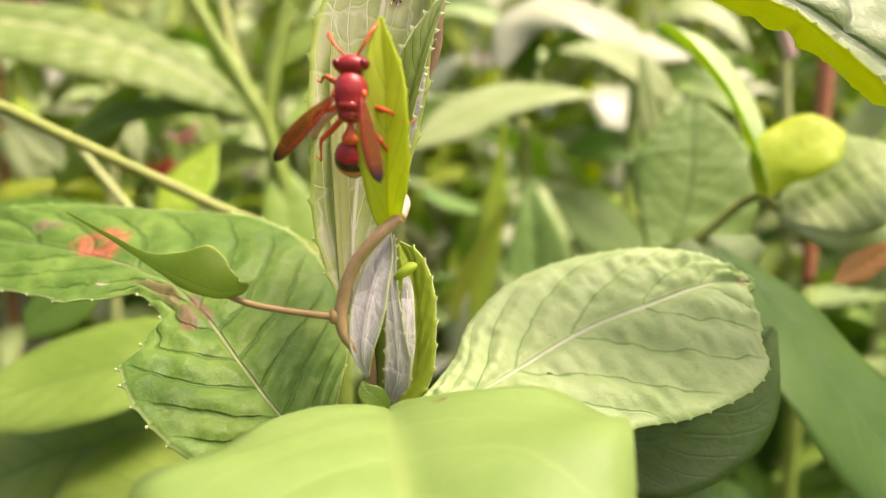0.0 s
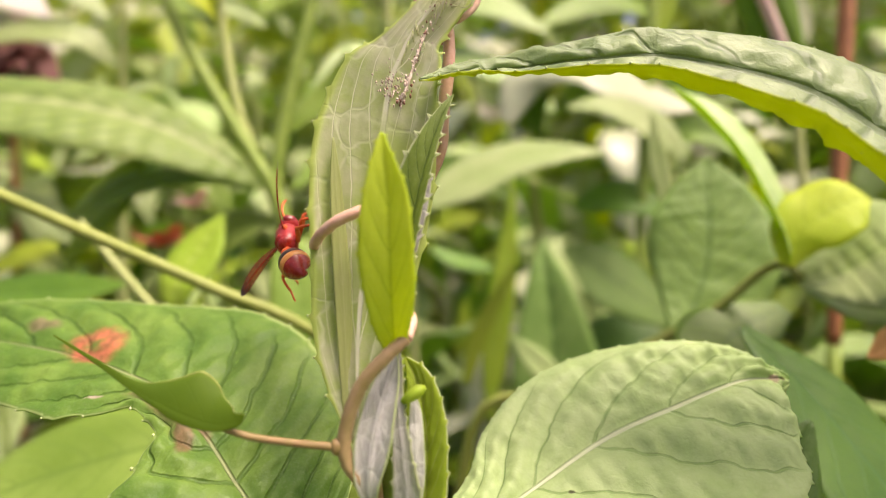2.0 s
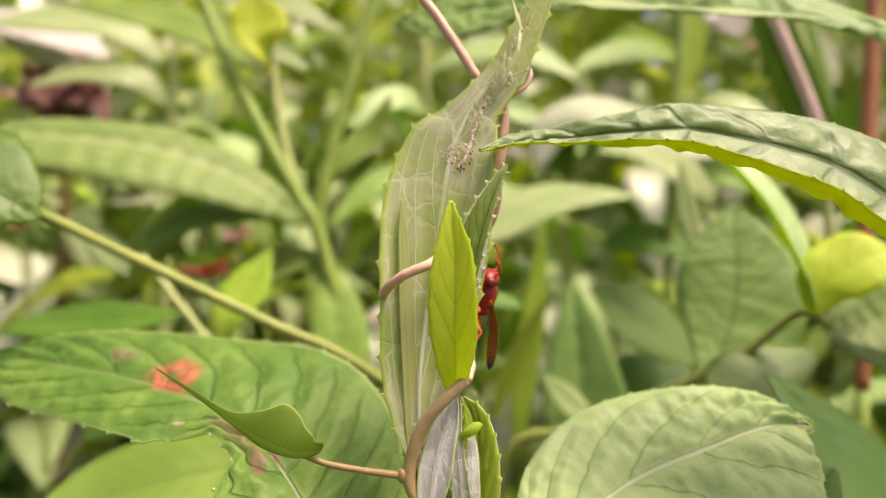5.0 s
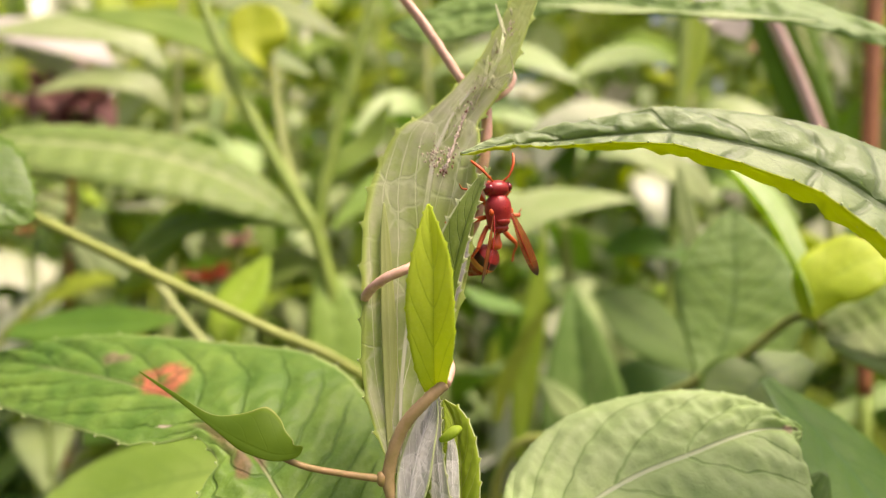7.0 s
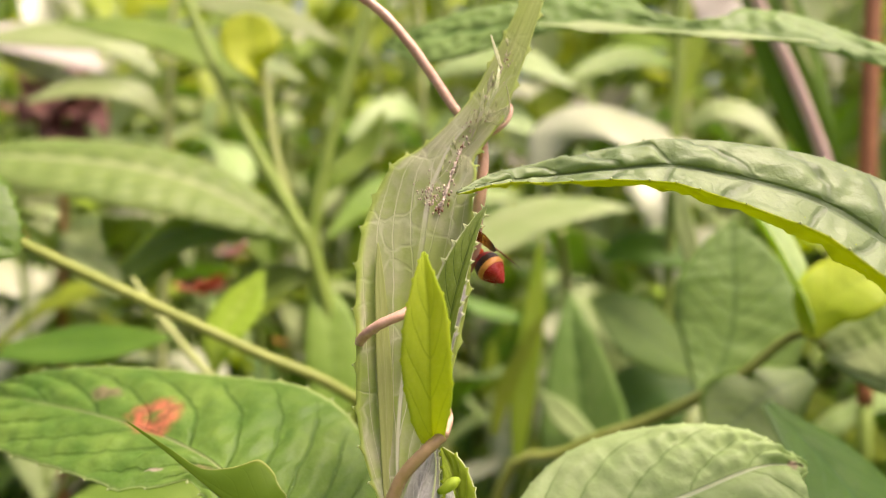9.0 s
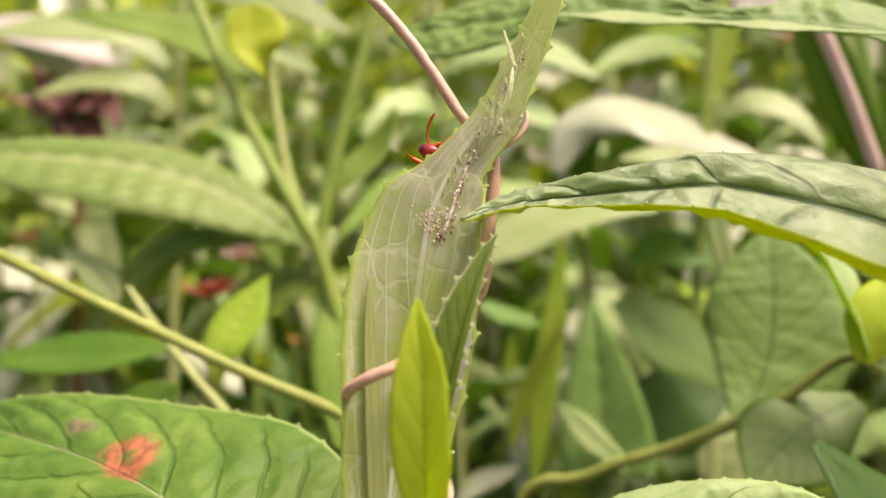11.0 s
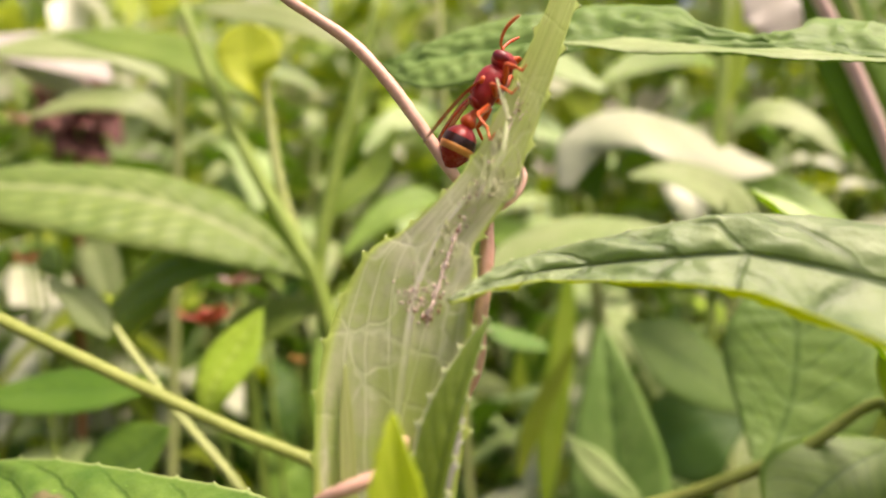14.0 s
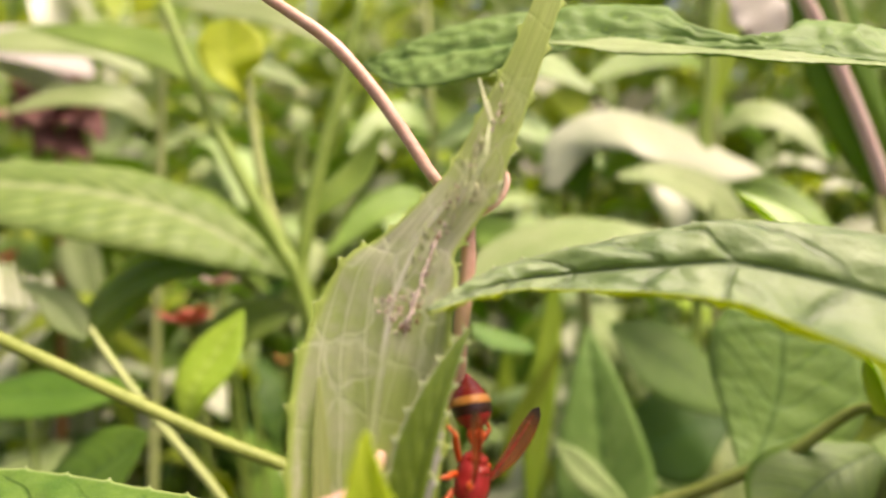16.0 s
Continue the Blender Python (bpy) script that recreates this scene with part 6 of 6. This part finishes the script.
def build_wasp():
    body = thing("wasp", (0, 0, 0), "red potter wasp with a black and yellow banded abdomen", "wasp")
    jointed("thorax", lathe("thorax", dense([(5.3, 0.5, 0.15), (5.0, 1.2, 0.15), (4.2, 1.72, 0.1), (3.2, 1.85, 0.05), (2.4, 1.7, 0.05), (1.6, 1.62, -0.05), (0.8, 1.3, -0.2), (0.3, 0.8, -0.35), (0.1, 0.4, -0.4)], 26), [SKIN], None, 22, 0.95), body, 0, 0, 0)
    jointed("mesonotum", ball_mesh("mesonotum", (0.0034, 0, 0.00042), (0.00125, 0.00128, 0.00142), [SKIN_DARK], 12, 20), body, 0, 0, 0, "dark red domed back plate")
    jointed("scutellum", ball_mesh("scutellum", (0.0016, 0, 0.00105), (0.0006, 0.0011, 0.0006), [SKIN_DARK]), body, 0, 0, 0)
    jointed("propodeum", ball_mesh("propodeum", (0.0007, 0, 0.0001), (0.0007, 0.00135, 0.0011), [SKIN_DARK], 10, 16), body, 0, 0, 0)
    for side in (-1, 1):
        jointed("tegula", ball_mesh("tegula", (0.0029, side * 0.00155, 0.00075), (0.0005, 0.0004, 0.00035), [SKIN_ORANGE], 8, 10), body, 0, 0, 0, "orange scale at the wing's root")
    head = jointed("head", ball_mesh("head", (0.0007, 0, 0), (0.0012, 0.0019, 0.00155), [SKIN], 14, 22), body, 5.3, 0, 0.1)
    for side in (-1, 1):
        jointed("eye", ball_mesh("eye", (0.0008, side * 0.00145, 0.00028), (0.00068, 0.0006, 0.00105), [EYE_RED], 10, 16), head, 0, 0, 0, "dark glossy compound eye")
        jointed("mandible", mm_tube("mandible", [(1.1, side * 0.75, -0.75, 0.32), (1.7, side * 0.5, -1.15, 0.26), (2.0, side * 0.12, -1.5, 0.08)], SKIN_ORANGE, 8, 8), head, 0, 0, 0)
    jointed("clypeus", ball_mesh("clypeus", (0.0013, 0, -0.00055), (0.0005, 0.0008, 0.0007), [SKIN_ORANGE], 8, 12), head, 0, 0, 0, "orange face plate")
    feelers = []
    for side in (-1, 1):
        rows = [(0, 0, 0, 0.17), (0.6, side * 0.5, 0.5, 0.14), (1.0, side * 0.85, 0.7, 0.16), (1.8, side * 1.3, 0.75, 0.18), (2.7, side * 1.7, 0.5, 0.2), (3.4, side * 1.95, 0.1, 0.19), (3.9, side * 2.05, -0.3, 0.1)]
        feelers.append(jointed("antenna", mm_tube("antenna", rows, SKIN_ORANGE, 8, 26), head, 1.35, side * 0.45, 0.35))
    waist = jointed("petiole", lathe("petiole", dense([(0.4, 0.35, 0), (-0.2, 0.34, 0.05), (-0.8, 0.55, 0.1), (-1.5, 0.95, 0.1), (-2.0, 0.9, 0.05), (-2.3, 0.55, 0.0)], 18), [SKIN_ORANGE], None, 16), body, 0.1, 0, -0.35, "orange-red narrow waist")
    tail_rows = dense([(0.25, 0.45, 0), (-0.2, 1.15, 0), (-0.9, 1.75, 0), (-1.8, 2.02, -0.02), (-2.6, 1.98, -0.05), (-3.3, 1.72, -0.08), (-4.0, 1.3, -0.1), (-4.6, 0.85, -0.1), (-5.2, 0.35, -0.1), (-5.45, 0.08, -0.1)], 40)
    tail_slots = [0 if r[0] > -1.05 else 1 if r[0] > -2.45 else 2 for r in tail_rows]
    tail = jointed("abdomen", lathe("abdomen", tail_rows, [SKIN, SKIN_BLACK, SKIN_DARK], tail_slots, 24), waist, -2.35, 0, 0, "dark red abdomen with a black band")
    jointed("yellow_band", lathe("yellow_band", [(-2.15, 1.99, -0.02), (-2.22, 2.06, -0.03), (-2.6, 2.03, -0.05), (-2.95, 1.92, -0.065), (-3.05, 1.83, -0.07)], [SKIN_YELLOW], None, 24), tail, 0, 0, 0, "orange-yellow band")
    wings = []
    for side in (-1, 1):
        rows = [(0, 0, 0, 0.0003, 0.0003), (-0.0016, 0, 0.0002, 0.0005, 0.0006), (-0.0036, 0, 0.0003, 0.0007, 0.0010), (-0.0062, 0, 0.0002, 0.0008, 0.0011), (-0.0085, 0, 0.0, 0.0006, 0.0007), (-0.0094, 0, -0.0001, 0.00005, 0.00005)]
        w = jointed("wing", leaf_mesh("wing", rows, [(0, -0.35 * side, 1)], [WING, WING], (-22, 0), (22, 0), 4, 30, thick=0.00004), body, 2.6, side * 1.45, 1.0, "smoky amber wing with a dark tip")
        jointed("wing_vein", mm_tube("wing_vein", [(0, -side * 0.1, 0, 0.11), (-3, -side * 0.42, 0.36, 0.09), (-6, -side * 0.5, 0.35, 0.07), (-8.2, -side * 0.3, 0.1, 0.03)], SKIN_DARK, 6, 14), w, 0, 0, 0, "dark red leading vein")
        wings.append(w)
    legs = []
    reach = ((4.0, 5.8, 3.4, -1.8), (2.4, 2.0, 5.0, -2.1), (1.1, -3.2, 4.6, -2.0))
    for x, fx, fy, fz in reach:
        for side in (-1, 1):
            kx, ky, kz = (fx - x) * 0.35 + (0.7 if x > 3 else -0.3 if x > 2 else -0.9), 0.62 * fy, 0.55
            femur = [(0, 0, 0, 0.30), (kx * 0.5, side * ky * 0.5, 0.18, 0.36), (kx, side * ky, kz, 0.26)]
            leg = jointed("leg", mm_tube("femur", femur, SKIN_ORANGE, 9, 10), body, x, side * 0.95, -1.35)
            tx, ty, tz = kx + (fx - x - kx) * 0.55, ky + (fy - ky) * 0.55, fz * 0.5
            jointed("tibia", mm_tube("tibia", [(kx, side * ky, kz, 0.19), ((kx + tx) / 2, side * (ky + ty) / 2, (kz + tz) / 2 + 0.1, 0.2), (tx, side * ty, tz, 0.16)], SKIN_ORANGE, 8, 8), leg, 0, 0, 0)
            jointed("tarsus", mm_tube("tarsus", [(tx, side * ty, tz, 0.14), (fx - x - 0.2, side * (fy - 0.3), fz + 0.15, 0.12), (fx - x, side * fy, fz + 0.05, 0.09), (fx - x + 0.45, side * (fy + 0.35), fz, 0.05)], SKIN_ORANGE, 7, 10), leg, 0, 0, 0)
            legs.append(leg)
    for ob in body.children_recursive:
        ob.data.transform(Matrix.Scale(GROWN, 4))
        ob.location *= GROWN
    return body, head, feelers, waist, tail, wings, legs


WASP_BODY, WASP_HEAD, WASP_FEELERS, WASP_WAIST, WASP_TAIL, WASP_WINGS, WASP_LEGS = build_wasp()
JOINTS = {o.name: tuple(o.location) for o in WASP_BODY.children_recursive}


# ---- movement ----
WASP = [
    (0, -0.0104, 0.0713, 0.5042, 11.0105, -81.4976, 70.2661),
    (0.25, -0.0103, 0.0707, 0.5047, -58.3404, -65.432, 132.0379),
    (0.5, -0.0116, 0.0711, 0.5056, -64.3701, -24.6972, 123.6417),
    (0.8, -0.0157, 0.0785, 0.5029, -58.6419, -6.6572, 124.2909),
    (1, -0.0186, 0.0837, 0.5026, -63.7037, -6.6809, 117.8098),
    (1.5, -0.0217, 0.0902, 0.5016, -69.1456, -16.5787, 121.4306),
    (2, -0.0237, 0.0949, 0.5023, -71.2076, -22.7114, 96.6347),
    (2.5, -0.0273, 0.1027, 0.4991, -19.2904, -68.6765, 38.7977),
    (3, -0.0264, 0.1041, 0.4983, -7.7615, -65.5965, 24.0399),
    (3.5, -0.0272, 0.1093, 0.4986, -13.2504, -47.8616, 38.3078),
    (4, -0.0267, 0.1126, 0.5002, -4.2509, -14.3996, 40.7782),
    (4.5, -0.0209, 0.1133, 0.4989, 5.8045, -3.7358, 40.7908),
    (4.7, -0.0034, 0.0953, 0.4972, -59.8165, -34.8073, -63.294),
    (5.3, -0.003, 0.0925, 0.5036, -146.8637, -77.3258, -55.9315),
    (6.3, -0.0003, 0.0889, 0.5107, -90.0724, -87.0077, -145.9366),
    (7, 0.002, 0.0861, 0.5123, -81.0406, -85.3676, -154.4314),
    (7.5, 0.0032, 0.0868, 0.5135, 24.0926, -81.2148, 130.2595),
    (8, 0.0024, 0.0982, 0.5168, 15.6689, -52.5785, 122.8971),
    (8.5, -0.0007, 0.098, 0.516, 6.7995, -29.5282, 137.6409),
    (8.7, -0.0011, 0.0934, 0.5157, 6.7699, -30.0626, 137.3646),
    (9.8, -0.0042, 0.0977, 0.519, 115.8977, -70.4897, 159.8489),
    (11, -0.0093, 0.0982, 0.5264, -42.0499, -77.0612, -10.1539),
    (11.6, -0.0093, 0.0978, 0.5315, -6.1342, -65.204, -2.5687),
    (12, -0.0086, 0.0973, 0.534, 21.4908, -58.1531, -6.2951),
    (12.5, -0.0071, 0.0968, 0.5391, 28.8069, -58.4231, -0.1735),
    (12.8, -0.0024, 0.0971, 0.5429, 24.2035, -56.0133, 5.2737),
    (13, -0.0032, 0.0981, 0.5432, 14.525, -40.1307, 8.5819),
    (13.2, -0.0029, 0.0971, 0.5428, -14.1282, -33.2822, 0.9505),
    (13.5, -0.0015, 0.0976, 0.5411, -5.6247, -57.5988, -6.1964),
    (13.7, -0.0019, 0.0973, 0.5429, -7.5443, -54.6575, -0.5227),
    (14, -0.0012, 0.0976, 0.5449, -1.7859, -53.3523, -0.3733),
    (14.5, 0.0059, 0.1012, 0.5475, 5.3449, 15.1155, -13.3301),
    (15, 0.0077, 0.0912, 0.5355, -152.2143, 57.2671, -160.7636),
    (15.5, 0.0062, 0.0962, 0.5261, -131.4056, 77.1768, -164.5923),
    (16, 0.001, 0.09, 0.5079, -111.8417, 75.3297, -141.9797),
]
WINGS = [(0, 16, 40, 5), (0.25, 30, 48, 8), (0.5, 85, 85, 10), (0.8, 140, 95, 15), (1, 140, 95, 15), (1.5, 140, 95, 15), (2, 120, 85, 20), (2.5, 74, 16, 28), (3, 70, 22, 28), (3.5, 65, 28, 25), (4, 50, 50, 25), (4.5, 25, 25, 10), (4.7, 25, 25, 5), (5.3, 25, 25, 5), (6.3, 25, 25, 5), (7, 20, 20, 5), (7.5, 12, 12, 5), (8, 25, 25, 5), (8.5, 20, 20, 5), (8.7, 20, 20, 5), (9.8, 20, 20, 5), (11, 20, 20, 5), (11.6, 20, 20, 5), (12, 18, 18, 5), (12.5, 8, 8, 3), (12.8, 8, 8, 3), (13, 20, 20, 10), (13.2, 30, 30, 10), (13.5, 10, 10, 5), (13.7, 10, 10, 5), (14, 14, 14, 5), (14.5, 25, 25, 5), (15, 3, 3, 2), (15.5, 15, 15, 5), (16, 35, 35, 10)]
TAIL = [(0, 45, -8), (0.25, 30, 0), (0.5, 15, 0), (0.8, 15, 0), (1, 15, 0), (1.5, 15, 0), (2, 20, 5), (2.5, 55, 20), (3, 30, 55), (3.5, 10, 60), (4, 5, 35), (4.5, 5, 20), (4.7, 20, 0), (5.3, 25, 0), (6.3, 25, -15), (7, 35, -22), (7.5, 38, -5), (8, 10, 0), (8.5, 5, 0), (8.7, 5, 0), (9.8, 10, 0), (11, 20, 0), (11.6, 25, 0), (12, 30, 0), (12.5, 25, 0), (12.8, 30, 0), (13, 20, 0), (13.2, 50, 0), (13.5, 12, 0), (13.7, 20, 0), (14, 8, 0), (14.5, 15, 0), (15, 30, 0), (15.5, 15, 0), (16, 20, 0)]


def joint(ob, rx=0.0, ry=0.0, rz=0.0):
    """The pose of a part at its joint, turned by degrees."""
    return pose(*JOINTS[ob.name], rx, ry, rz)


def motions():
    walk(WASP_BODY, [(t, pose(x, y, z, rx, ry, rz)) for t, x, y, z, rx, ry, rz in WASP])
    for i, w in enumerate(WASP_WINGS):
        side = -1 if i == 0 else 1
        walk(w, [(t, joint(w, 0, up, -side * (s, q)[i])) for t, s, q, up in WINGS])
    walk(WASP_WAIST, [(t, joint(WASP_WAIST, 0, -0.5 * b, 0.5 * y)) for t, b, y in TAIL])
    walk(WASP_TAIL, [(t, joint(WASP_TAIL, 0, -0.7 * b, 0.7 * y)) for t, b, y in TAIL])
    walk(WASP_HEAD, [(0.5 * k, joint(WASP_HEAD, 6 * math.sin(k * 1.7), 8 * math.sin(k * 1.1), 10 * math.sin(k * 0.9))) for k in range(33)])
    for i, f in enumerate(WASP_FEELERS):
        walk(f, [(0.25 * k, joint(f, 0, 15 * math.sin(k * 1.3 + i * 1.9), 12 * math.sin(k * 0.9 + i))) for k in range(65)])
    for i, leg in enumerate(WASP_LEGS):
        walk(leg, [(0.25 * k, joint(leg, 9 * math.sin(k * 1.1 + i * 2.1), 8 * math.sin(k * 1.7 + i), 14 * math.sin(k * 1.4 + i * 2.6))) for k in range(65)])


motions()
